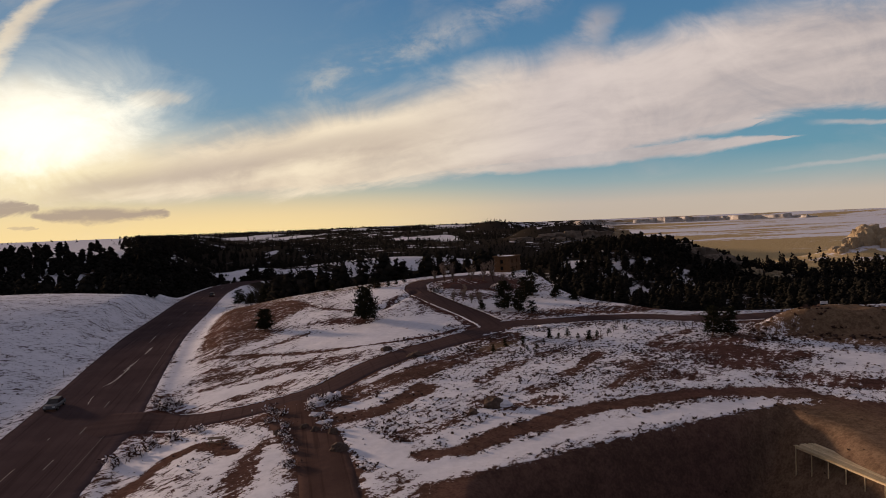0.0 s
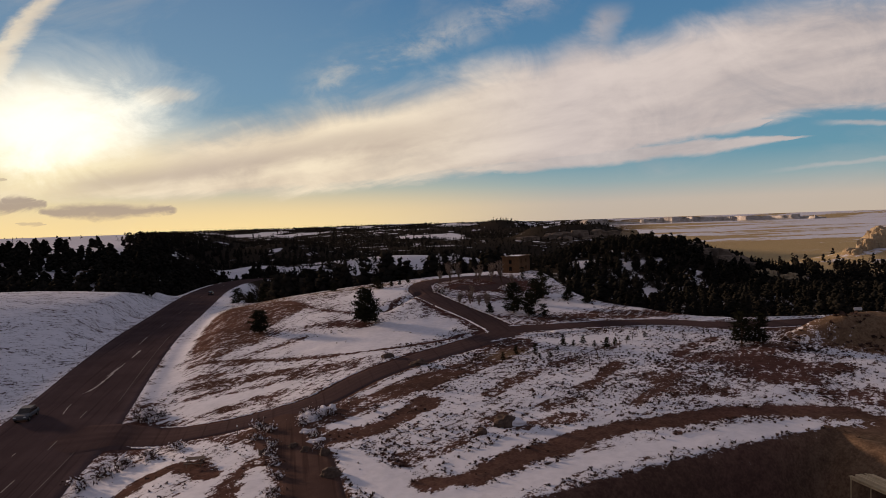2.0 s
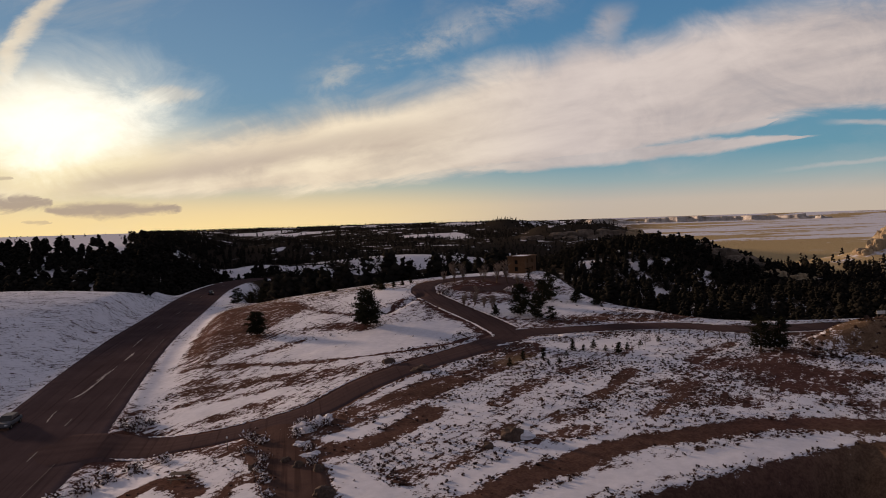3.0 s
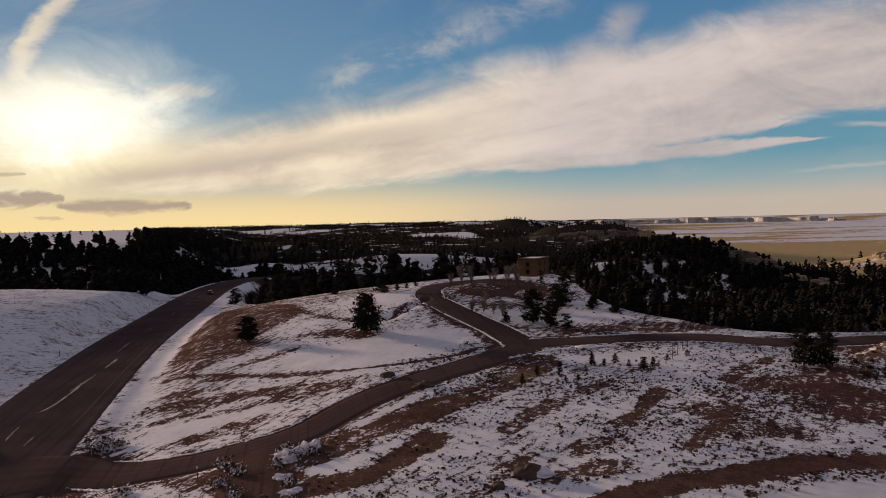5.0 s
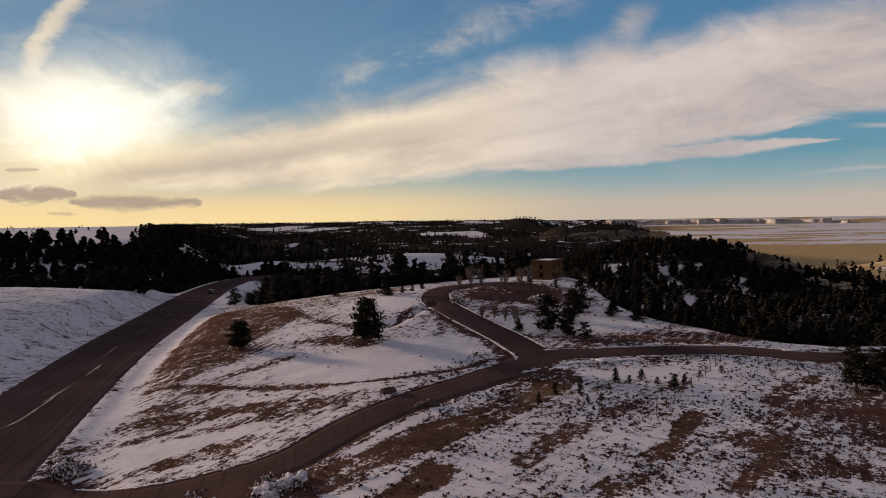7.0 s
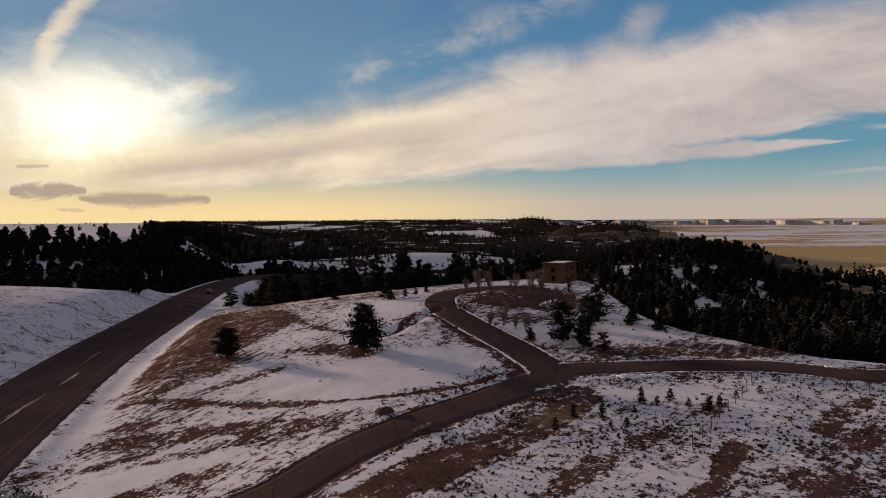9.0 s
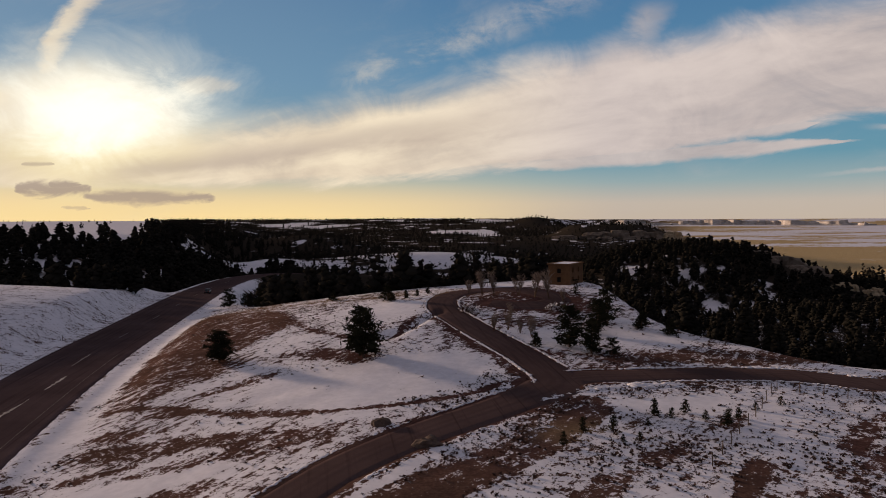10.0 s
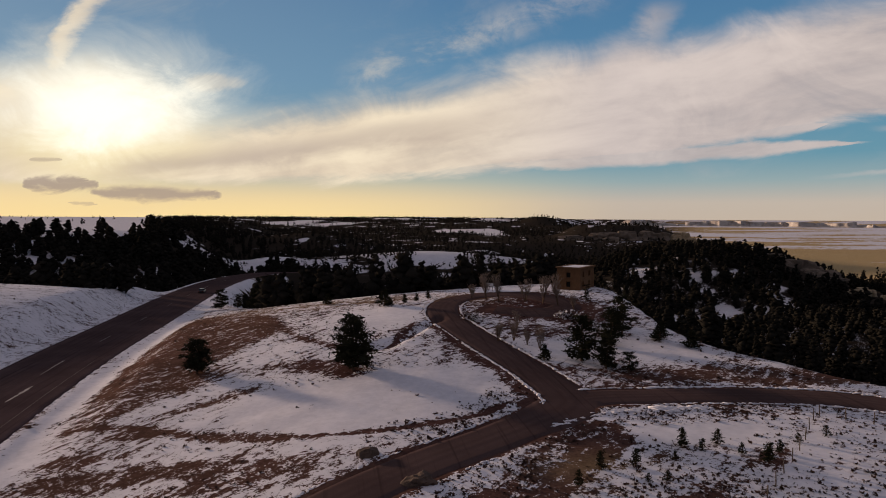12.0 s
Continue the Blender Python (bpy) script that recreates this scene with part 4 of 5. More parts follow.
pine(16.8, 132.0, 5.2, 3.2, 18, "dark pine in a roadside clump", 140, 20)
pine(19.4, 131.0, 2.9, 2.6, 19, "low dark pine in a roadside clump", 90, 20)
pine(19.5, 143.0, 6.2, 3.4, 20, "tall dark pine behind the roadside clump", 140, 18)
pine(22.0, 149.0, 7.0, 4.2, 21, "dark pine on the snowy slope", 120, 18)
pine(27.1, 146.5, 3.0, 3.2, 22, "low dark juniper on the snow", 80, 18, "juniper")
pine(30.6, 143.0, 2.6, 3.2, 23, "low dark juniper on the snow", 80, 18, "juniper")
pine(9.2, 134.5, 2.2, 2.2, 24, "small dry juniper by the road", 60, 16, "juniper")
pine(-29.7, 175.0, 2.3, 2.4, 25, "small dark juniper on the ridge", 60, 16, "juniper")
pine(-17.0, 166.0, 3.3, 4.2, 26, "wide dark juniper on the ridge", 90, 16, "juniper")
pine(-13.6, 168.0, 1.8, 1.4, 27, "small juniper on the ridge", 40, 14, "juniper")
pine(-11.6, 169.5, 1.6, 1.2, 28, "small juniper on the ridge", 40, 14, "juniper")
pine(-9.6, 172.0, 1.8, 1.4, 29, "small juniper on the ridge", 40, 14, "juniper")
pine(19.6, 169.5, 3.6, 2.0, 30, "slim dark pine before the ruined house", 70, 16)

SAPLINGS = ((19.4, 108.3, 2.2, 1.1), (11.3, 102.8, 2.0, 1.0), (14.3, 103.6, 1.9, 1.2), (22.8, 109.2, 1.7, 1.6), (25.7, 105.0, 2.3, 1.5), (21.0, 107.6, 1.3, 1.0), (9.0, 99.5, 1.6, 0.9), (16.2, 101.0, 1.1, 1.0),
            (18.0, 105.4, 0.9, 1.0), (24.2, 107.0, 1.2, 1.3), (27.5, 107.3, 1.5, 1.2), (14.6, 100.6, 0.9, 0.9), (33.5, 111.5, 1.2, 1.3), (30.2, 109.8, 1.1, 1.1))
for k, (x, y, h, w) in enumerate(SAPLINGS):
    pine(x, y, h * 0.85, w * 0.85, 40 + k, "knee-high pine sapling in snowy sagebrush", 34, 14, "pine_sapling", "saplings in the snowy field")


def spread_copies(shapes, places, sizes, name, mat, label, category, squash=(0.85, 1.15)):
    """Many copies of a few triangle shapes, joined into one mesh of uncountable stuff."""
    all_v, all_t, base = [], [], 0
    pick = rng.integers(0, len(shapes), len(places))
    for s, (v, t) in enumerate(shapes):
        idx = np.nonzero(pick == s)[0]
        if not len(idx):
            continue
        a = rng.random(len(idx)) * 2 * np.pi
        ca, sa = np.cos(a)[:, None], np.sin(a)[:, None]
        sz = sizes[idx][:, None]
        wd = sz * rng.uniform(*squash, len(idx))[:, None]
        px = (v[:, 0] * ca - v[:, 1] * sa) * wd + places[idx, 0][:, None]
        py = (v[:, 0] * sa + v[:, 1] * ca) * wd + places[idx, 1][:, None]
        pz = v[:, 2] * sz + places[idx, 2][:, None]
        all_v.append(np.stack([px, py, pz], 2).reshape(-1, 3))
        tt = t[None] + (np.arange(len(idx)) * len(v))[:, None, None] + base
        all_t.append(tt.reshape(-1, 3))
        base += len(idx) * len(v)
    ob = new(name, bulk(name, np.concatenate(all_v), np.concatenate(all_t), mat))
    return tagged(ob, label, category, kind="stuff")


def clumpy(seed, clumps, blades, spread, lean=0.0):
    """A pine of unit height as solid ragged clumps with a few loose sprays."""
    g = np.random.default_rng(seed)
    eight = np.array(((0, 2, 4), (2, 1, 4), (1, 3, 4), (3, 0, 4), (2, 0, 5), (1, 2, 5), (3, 1, 5), (0, 3, 5)))
    dirs = np.array(((1, 0, 0), (-1, 0, 0), (0, 1, 0), (0, -1, 0), (0, 0, 1), (0, 0, -1)), float)
    vs, ts, n = [], [], 0
    for k in range(clumps):
        h = 0.12 + 0.80 * (k + 0.5 * g.random()) / clumps
        reach = spread * (max(1 - (h - 0.25) / 0.80, 0.02) ** (0.8, 0.5, 0.65)[seed % 3] if h > 0.25 else 0.6 + 1.5 * h)
        a = k * 2.4 + g.random()
        rad = reach * (0.2 + 0.65 * g.random())
        c = np.array((rad * math.cos(a) + lean * h, rad * math.sin(a), h))
        size = (reach * 0.62 + 0.035) * min(1.0, (20 / clumps) ** 0.4)
        v = c + dirs * size * g.uniform(0.6, 1.35, (6, 3)) * np.array((1, 1, 0.75)) + g.normal(size=(6, 3)) * size * 0.16
        vs.append(v)
        ts.append(eight + n)
        n += 6
    if blades:
        v, t = pine_cloud(seed + 500, blades, 1, spread * 0.92, lean, 0.6)
        vs.append(v)
        ts.append(t + n)
    return np.vstack(vs), np.vstack(ts)


def with_trunk(v, t):
    """Adds a three-sided trunk to a pine of unit height."""
    r = 0.022
    tv = [(r * math.cos(a), r * math.sin(a), z) for z in (-0.05, 0.5) for a in (0, 2.1, 4.2)]
    tt = [(0, 1, 4), (0, 4, 3), (1, 2, 5), (1, 5, 4), (2, 0, 3), (2, 3, 5)]
    return np.vstack([v, tv]), np.vstack([t, np.array(tt) + len(v)])


def lattice(x0, x1, y0, y1, gap):
    gx, gy = np.meshgrid(np.arange(x0, x1, gap), np.arange(y0, y1, gap))
    p = np.c_[gx.ravel(), gy.ravel()]
    return p + rng.uniform(-0.5, 0.5, p.shape) * gap * 1.1


NO_TREES = ((176, 340, 24, 16, 0), (345, 500, 42, 24, 0), (252, 955, 24, 40, 0), (72, 740, 9, 30, 0), (152, 362, 17, 15, 0))


def forest_allowed(x, y):
    """Chance that a pine stands at a place beyond the plateau."""
    r = np.hypot(x, y)
    a = np.degrees(np.arctan2(x, y))
    cx, cz, cw, k = highway(y)
    off = (x - cx) / k
    edge = np.interp(x, EDGE_X, EDGE_Y)
    ok = np.ones(len(x))
    right = off > 0
    ok[right & (y < edge + 3)] = 0
    ok[~right & (y < 226 + 0.10 * np.maximum(0, -x - 110))] = 0
    ok[(np.abs(off) < cw + 6.5) & (y < 560)] = 0
    ok[(off > 0) & (off < 24) & (y < 440) & (y > 195)] *= 0.04
    ok *= 1 - 0.985 * (clearing(x, y) > 0.4)
    plain_w = smooth((a - 13) / 5) * smooth((r - 500) / 150) * (1 - bump(x, y, 186, 1010, 105, 95, 0, 4))
    ok *= 1 - plain_w * (1 - 0.3 * (waves(x * 0.3, y, 120, 87, 3) > 0.45))
    top = smooth((-a - 24.5 + 2.0 * waves(x, y, 120, 35, 3)) / 2) * smooth((r - 440) / 60) * (r < 1100)
    ok *= 1 - 0.95 * top * (waves(x, y, 60, 89, 3) < 0.18)
    ok *= 1 - 0.72 * smooth((a - 22.5) / 3) * smooth((r - 370) / 60)
    for cx, cy, rx, ry, turn in NO_TREES:
        ok[oval(x, y, cx, cy, rx, ry, turn) > 0.5] = 0
    return ok


def plant(x0, x1, y0, y1, gap, hmin, hmax, shapes, label, far_thin=0.0, name="pine_forest"):
    p = lattice(x0, x1, y0, y1, gap)
    ok = forest_allowed(p[:, 0], p[:, 1])
    if far_thin:
        ok *= smooth(0.62 + far_thin * 0.4 * waves(p[:, 0], p[:, 1], 90, 53, 3))
    a = np.abs(np.degrees(np.arctan2(p[:, 0], p[:, 1])))
    keep = (rng.random(len(p)) < ok) & (a < 44)
    p = p[keep]
    z = height(p[:, 0], p[:, 1])
    sizes = rng.uniform(hmin, hmax, len(p)) * rng.choice((0.7, 1.0, 1.0, 1.1), len(p))
    return spread_copies(shapes, np.c_[p, z - 0.2], sizes, name, FAR_NEEDLES, label, "forest")


NEARBY = [with_trunk(*clumpy(160 + k, 48, 150, 0.17 + 0.025 * (k % 4), 0.015 * (k - 3))) for k in range(8)]
MID = [with_trunk(*clumpy(100 + k, 16, 34, 0.20 + 0.025 * (k % 4), 0.02 * (k - 3))) for k in range(8)]
ROUND = [with_trunk(*clumpy(180 + 3 * k + 1, 20, 50, 0.24 + 0.03 * (k % 4), 0.02 * (k - 3))) for k in range(8)]
FAR = [with_trunk(*clumpy(120 + k, 8, 12, 0.21 + 0.02 * (k % 3))) for k in range(6)]
TINY = [clumpy(140 + k, 4, 0, 0.30) for k in range(5)]
plant(-72, 24, 180, 300, 4.0, 7.5, 10.5, MID, "dark pines crowding the ravine behind the plateau")
plant(24, 60, 124, 300, 4.2, 5.0, 8, NEARBY, "dark pines crowding the ravine behind the plateau")
plant(60, 110, 122, 200, 4.2, 4.8, 7.5, NEARBY, "dark pines filling the shaded ravine")
plant(60, 300, 200, 440, 4.9, 4.5, 7.5, MID, "dark pines filling the shaded ravine")
plant(110, 220, 122, 200, 4.9, 4.8, 7.5, MID, "dark pines filling the shaded ravine")
plant(-330, -72, 215, 440, 5.2, 5.0, 9.5, ROUND, "dark round-crowned pines on the hillside above the highway")
plant(-480, 400, 300, 640, 6.0, 5.0, 9, FAR, "dark pines over the snowy hills", 0.8)
plant(-1100, 420, 640, 1300, 8.5, 4, 7, TINY, "distant pines on snowy ridges", 1.3)
plant(-2000, 600, 1300, 2500, 17, 6, 9, TINY, "far woods along the horizon", 1.5)


def scrub(x0, x1, y0, y1, gap, lo, hi, label):
    """Low junipers dotted over the open snow of the far meadows."""
    p = lattice(x0, x1, y0, y1, gap)
    x, y = p[:, 0], p[:, 1]
    cx, cz, cw, k = highway(y)
    ok = (clearing(x, y) > 0.3) & (np.abs(x - cx) / k > cw + 3) & (rng.random(len(x)) < smooth(0.55 + 1.1 * waves(x, y, 14, 95, 3)))
    p = p[ok]
    return spread_copies(TINY, np.c_[p, height(p[:, 0], p[:, 1]) - 0.2], rng.uniform(lo, hi, len(p)), "juniper_scrub", FAR_NEEDLES, label, "scrub", (1.0, 1.5))


scrub(-200, 90, 395, 600, 3.3, 1.2, 4.4, "dark low junipers dotted over snowy meadows")
scrub(60, 150, 320, 380, 4.0, 1.0, 2.6, "dark low junipers on a snowy clearing")


def tuft_shape(seed, blades, flat=0.42):
    g = np.random.default_rng(seed)
    v = []
    for b in range(blades):
        a, out = g.random() * 2 * math.pi, 0.25 + 0.75 * g.random()
        tip = np.array((out * math.cos(a) * 0.7, out * math.sin(a) * 0.7, flat * (0.5 + 0.6 * g.random())))
        side = np.array((-math.sin(a), math.cos(a), 0)) * (0.12 + 0.2 * g.random())
        foot = np.array((0.15 * g.normal(), 0.15 * g.normal(), -0.1))
        v += [foot + side * 0.7, foot * 0.5 + tip * 0.6 - side, tip + side * 0.4]
    return np.array(v), np.arange(len(v)).reshape(-1, 3)


def off_roads(x, y, margin):
    ok = np.ones(len(x), bool)
    for line, w in LANES:
        ok &= line_distance(x, y, line[::3]) > w + margin
    cx, cz, cw, k = highway(y)
    return ok & (np.abs(x - cx) / k > cw + margin)


def scatter(x0, x1, y0, y1, gap, lo, hi, keep_by, shapes, name, mat, label, category):
    p = lattice(x0, x1, y0, y1, gap)
    x, y = p[:, 0], p[:, 1]
    s, straw, far, litter = cover(x, y)
    ok = off_roads(x, y, 0.4) & (rng.random(len(x)) < keep_by(x, y, s)) & (y < np.interp(x, EDGE_X, EDGE_Y) + 4)
    p = p[ok]
    z = height(p[:, 0], p[:, 1])
    size = lo + (hi - lo) * rng.random(len(p)) ** 2.2
    return spread_copies(shapes, np.c_[p, z], size, name, mat, label, category)


TUFTS = [tuft_shape(200 + k, 9) for k in range(6)]
scatter(-8, 62, 58, 122, 0.47, 0.12, 0.56, lambda x, y, s: np.where((s > 0.25) & (s < 0.9), 0.8 * smooth(0.66 + 0.8 * waves(x, y, 9, 61, 3)), 0.02), TUFTS, "sagebrush", SAGE, "dry brown sagebrush tufts poking through thin snow", "sagebrush")
scatter(-62, 8, 62, 200, 0.85, 0.14, 0.50, lambda x, y, s: np.where(s < 0.88, 0.55 * smooth(0.45 + 0.9 * waves(x, y, 10, 63, 3)), 0.015), TUFTS, "dry_grass", SAGE, "dry brown grass tufts in patchy snow", "grass")
scatter(8, 100, 118, 160, 0.9, 0.18, 0.7, lambda x, y, s: np.where(s < 0.9, 0.6 * smooth(0.5 + 0.8 * waves(x, y, 9, 65, 3)), 0.05), TUFTS, "roadside_brush", SAGE, "dry brown brush along the side road", "brush")
scatter(-150, -55, 70, 240, 1.15, 0.12, 0.40, lambda x, y, s: np.full(len(x), 0.45) * smooth(0.6 + 0.7 * waves(x, y, 12, 67, 3)), TUFTS, "bank_grass", SAGE, "sparse dry grass on the snowy bank", "grass")


scatter(52, 96, 98, 113, 1.1, 0.5, 1.3, lambda x, y, s: np.full(len(x), 0.55) * smooth(0.6 + 0.8 * waves(x, y, 7, 69, 3)), TUFTS, "bluff_brush", SAGE, "tawny dry brush on the earth bluff", "brush")


def bare_shrub(x, y, h, seed, name="bare_shrub", label="leafless grey-brown shrub beside the parking loop"):
    g = np.random.default_rng(seed)
    e = new(name)
    e.location = (x, y, hz(x, y))
    bm = bmesh.new()
    stems = bmesh.new()
    for s in range(5 if h < 3 else 3):
        a = g.random() * 6.28
        top = Vector((0.22 * h * math.cos(a), 0.22 * h * math.sin(a), h * (0.6 + 0.3 * g.random())))
        rod(stems, (0.05 * math.cos(a), 0.05 * math.sin(a), -0.2), top, 0.02 * h, 0.008 * h, 5)
        for k in range(30):
            f = 0.25 + 0.75 * g.random()
            p = top * f
            b = g.random() * 6.28
            L = h * (0.12 + 0.2 * g.random())
            q = p + Vector((L * 0.6 * math.cos(b), L * 0.6 * math.sin(b), L * 0.9))
            rod(bm, p, q, 0.0055 * h, 0.0025 * h, 3)
            for j in range(5):
                c = g.random() * 6.28
                w = p.lerp(q, 0.4 + 0.6 * g.random())
                rod(bm, w, w + Vector((L * 0.35 * math.cos(c), L * 0.35 * math.sin(c), L * 0.4)), 0.004 * h, 0.002 * h, 3)
    part("stems", stems, BARK, e)
    part("twig_spray", bm, TWIGS, e, "fine bare twigs")
    return tagged(e, label, "shrub", "bare shrubs round the parking loop")


for k, (x, y, h) in enumerate(((1.5, 169, 5.0), (3.8, 167.5, 4.4), (8.5, 168, 4.2), (11.5, 166.8, 4.8), (14.2, 165.2, 5.2), (16.5, 162, 3.0), (3.2, 141.4, 2.6), (5.5, 142.5, 2.8), (9.0, 139.4, 2.8), (7.4, 140.8, 2.2), (6.2, 151, 2.0), (-1.2, 170.5, 2.6))):
    bare_shrub(x, y, h, 300 + k)


def lump_mesh(name, seed, sx, sy, sz, mat, rough=0.35, levels=3, flat=0.0):
    """An uneven boulder or heap, flat below."""
    bm = bmesh.new()
    bmesh.ops.create_icosphere(bm, subdivisions=levels, radius=1)
    off = Vector((seed * 3.7, seed * 1.3, seed * 2.1))
    for v in bm.verts:
        n = noise.noise(v.co * 1.3 + off) + 0.5 * noise.noise(v.co * 3.1 + off) + 0.25 * noise.noise(v.co * 7.0 + off)
        c = v.co * (1 + rough * n)
        v.co = (c.x * sx, c.y * sy, max(c.z, -0.25) * sz)
        if flat and v.co.z > flat * sz:
            v.co.z = flat * sz + (v.co.z - flat * sz) * 0.25
    me = bpy.data.meshes.new(name)
    bm.to_mesh(me)
    bm.free()
    me.materials.append(mat)
    return me


def lump(name, x, y, sx, sy, sz, seed, mat, label, category, group="", rough=0.35, levels=3, turn=0.0, flat=0.0, sink=0.0):
    ob = new(name, lump_mesh(name, seed, sx, sy, sz, mat, rough, levels, flat))
    ob.location = (x, y, hz(x, y) - sink)
    ob.rotation_euler = (0, 0, radians(turn))
    return tagged(ob, label, category, group)


for k, (x, y, s, h) in enumerate(((-8.6, 104.6, 1.0, 0.8), (-3.4, 99.3, 1.3, 0.75), (-9.8, 63.4, 0.9, 0.8), (-11.5, 68.5, 0.6, 0.6), (-15.5, 71.5, 0.5, 0.5), (-13.8, 70.0, 0.6, 0.55), (4.6, 71.5, 0.6, 0.5), (-18.5, 70.8, 0.5, 0.5))):
    lump("boulder", x, y, s, s * 0.75, h, 3 + k, ROCK, "dark brown boulder lying in the snow", "boulder", "boulders by the tracks", 0.4)
rock = lump("boulder", 7.3, 73.6, 1.3, 1.0, 1.1, 17, ROCK, "dark brown boulder half buried in drifted snow", "boulder", "boulders by the tracks", 0.4)
part("snow_cap", lump_mesh("snow_cap", 4, 1.1, 0.9, 0.5, SNOW, 0.25), SNOW, rock, "drifted snow").location = (1.0, -0.1, 0.15)
for k, (x, y, sx, sy, h) in enumerate(((-15.8, 80.6, 1.1, 0.9, 0.7), (-14.2, 81.4, 0.9, 0.8, 0.6), (-13.4, 82.4, 0.7, 0.6, 0.45), (-15.0, 79.4, 0.8, 0.7, 0.45), (-14.8, 75.6, 0.7, 0.6, 0.35), (-13.0, 72.5, 0.8, 0.6, 0.35))):
    lump("snow_mound", x, y, sx, sy, h, 60 + k, SNOW, "lumpy mound of snow pushed beside the track", "snow mound", "snow mounds at the bend", 0.75, 4)


def frosted_bush(x, y, s, seed):
    e = new("frosted_bush")
    e.location = (x, y, hz(x, y))
    g = np.random.default_rng(seed)
    for name, mat, n in (("brushwood", SAGE, 120), ("frost", SNOW, 90)):
        v = []
        for k in range(n):
            c = g.normal(size=3) * np.array((0.45, 0.45, 0.28)) * s + np.array((0, 0, 0.4 * s))
            c[2] = max(c[2], 0.05)
            v.append(c + g.normal(size=(3, 3)) * 0.13 * s)
        v = np.concatenate(v)
        p = part(name, bulk(name, v, np.arange(len(v)).reshape(-1, 3), mat), mat, e, "snow caught in the branches" if name == "frost" else "")
        tagged(p, kind="stuff")
    return tagged(e, "low brown bush dusted with snow", "bush", "frosted bushes at the junction")


for k, (x, y, s) in enumerate(((-41.0, 90.6, 1.2), (-39.6, 89.4, 1.1), (-40.2, 92.2, 1.0), (-38.3, 91.0, 0.9), (-34.5, 73.5, 1.1), (-32.5, 75.0, 1.0), (-35.5, 71.0, 1.2), (-36.5, 68.0, 1.2), (-30.0, 76.5, 0.9), (-20.5, 75.5, 0.8), (-18.0, 72.5, 0.8), (-16.2, 81.6, 1.0), (-14.6, 79.8, 0.9), (-13.2, 80.6, 0.8), (-16.0, 78.2, 0.8), (-21.5, 79.5, 0.9), (-19.6, 77.6, 0.8), (-17.6, 70.0, 0.7), (-16.4, 67.2, 0.8), (-15.2, 64.0, 0.7), (-14.6, 60.0, 0.8), (-13.8, 74.0, 0.7), (-12.6, 70.4, 0.7))):
    frosted_bush(x, y, s, 400 + k)


for k, (x, y, s) in enumerate(((15.4, 157.2, 1.5), (14.0, 157.4, 1.3), (-1.4, 152.9, 1.3), (-0.2, 152.6, 1.2))):
    frosted_bush(x, y, s, 430 + k)


def outcrop(x, y, pieces, seed, mat, label):
    """A cluster of weathered sandstone knobs; pieces are (dx, dy, sx, sy, sz)."""
    e = new("rock_outcrop")
    e.location = (x, y, hz(x, y))
    for k, (dx, dy, sx, sy, sz) in enumerate(pieces):
        ob = part("rock", lump_mesh("rock", seed + k, sx, sy, sz, mat, 0.6, 4, 0.8), mat, e)
        ob.location = (dx, dy, hz(x + dx, y + dy) - e.location.z - 0.3 * sz)
    return tagged(e, label, "rock outcrop", "sandstone outcrops")


outcrop(336, 515, ((0, 0, 13, 10, 23), (17, 4, 12, 9, 20), (-15, -6, 10, 8, 14), (33, -4, 15, 9, 24), (8, -14, 11, 7, 11), (-28, -10, 7, 6, 7), (24, -14, 9, 7, 12)), 500, SANDSTONE, "sunlit yellow sandstone knobs on a pine slope")
outcrop(168, 352, ((0, 0, 3.0, 3, 5.5), (4, 2, 3, 3, 4.5), (-4, -1, 2.5, 2, 3), (9, -2, 3, 3, 3.5), (15, 2, 3, 4, 5.5), (20, 4, 3, 3, 3.5), (-9, -5, 6, 2, 1.8)), 520, SANDSTONE, "pale sandstone knobs among dark pines")
outcrop(150, 378, ((0, 0, 10, 6, 7), (-11, 2, 7, 6, 6), (9, -5, 8, 6, 6), (3, -9, 6, 4, 4), (16, -8, 6, 4, 4)), 540, SHADED_ROCK, "weathered grey-brown rock face on the hillside")
outcrop(258, 955, ((0, 0, 11, 16, 17), (-9, -12, 9, 9, 12), (6, 10, 9, 12, 12), (10, -10, 8, 8, 7)), 560, SANDSTONE, "sandstone cliff at the end of a distant butte")
outcrop(180, 940, ((0, 0, 18, 9, 12), (-32, 3, 16, 9, 10), (30, 2, 15, 9, 12), (-66, 6, 20, 9, 9), (52, 2, 13, 9, 13), (-16, -16, 16, 8, 7), (18, -14, 16, 8, 7)), 570, SHADED_ROCK, "grey-brown cliff face below a distant wooded butte")
outcrop(70, 745, ((0, 0, 6, 5, 10), (7, 2, 4, 4, 6), (-5, -2, 4, 4, 4)), 580, SANDSTONE, "small yellow sandstone tower in the canyon")


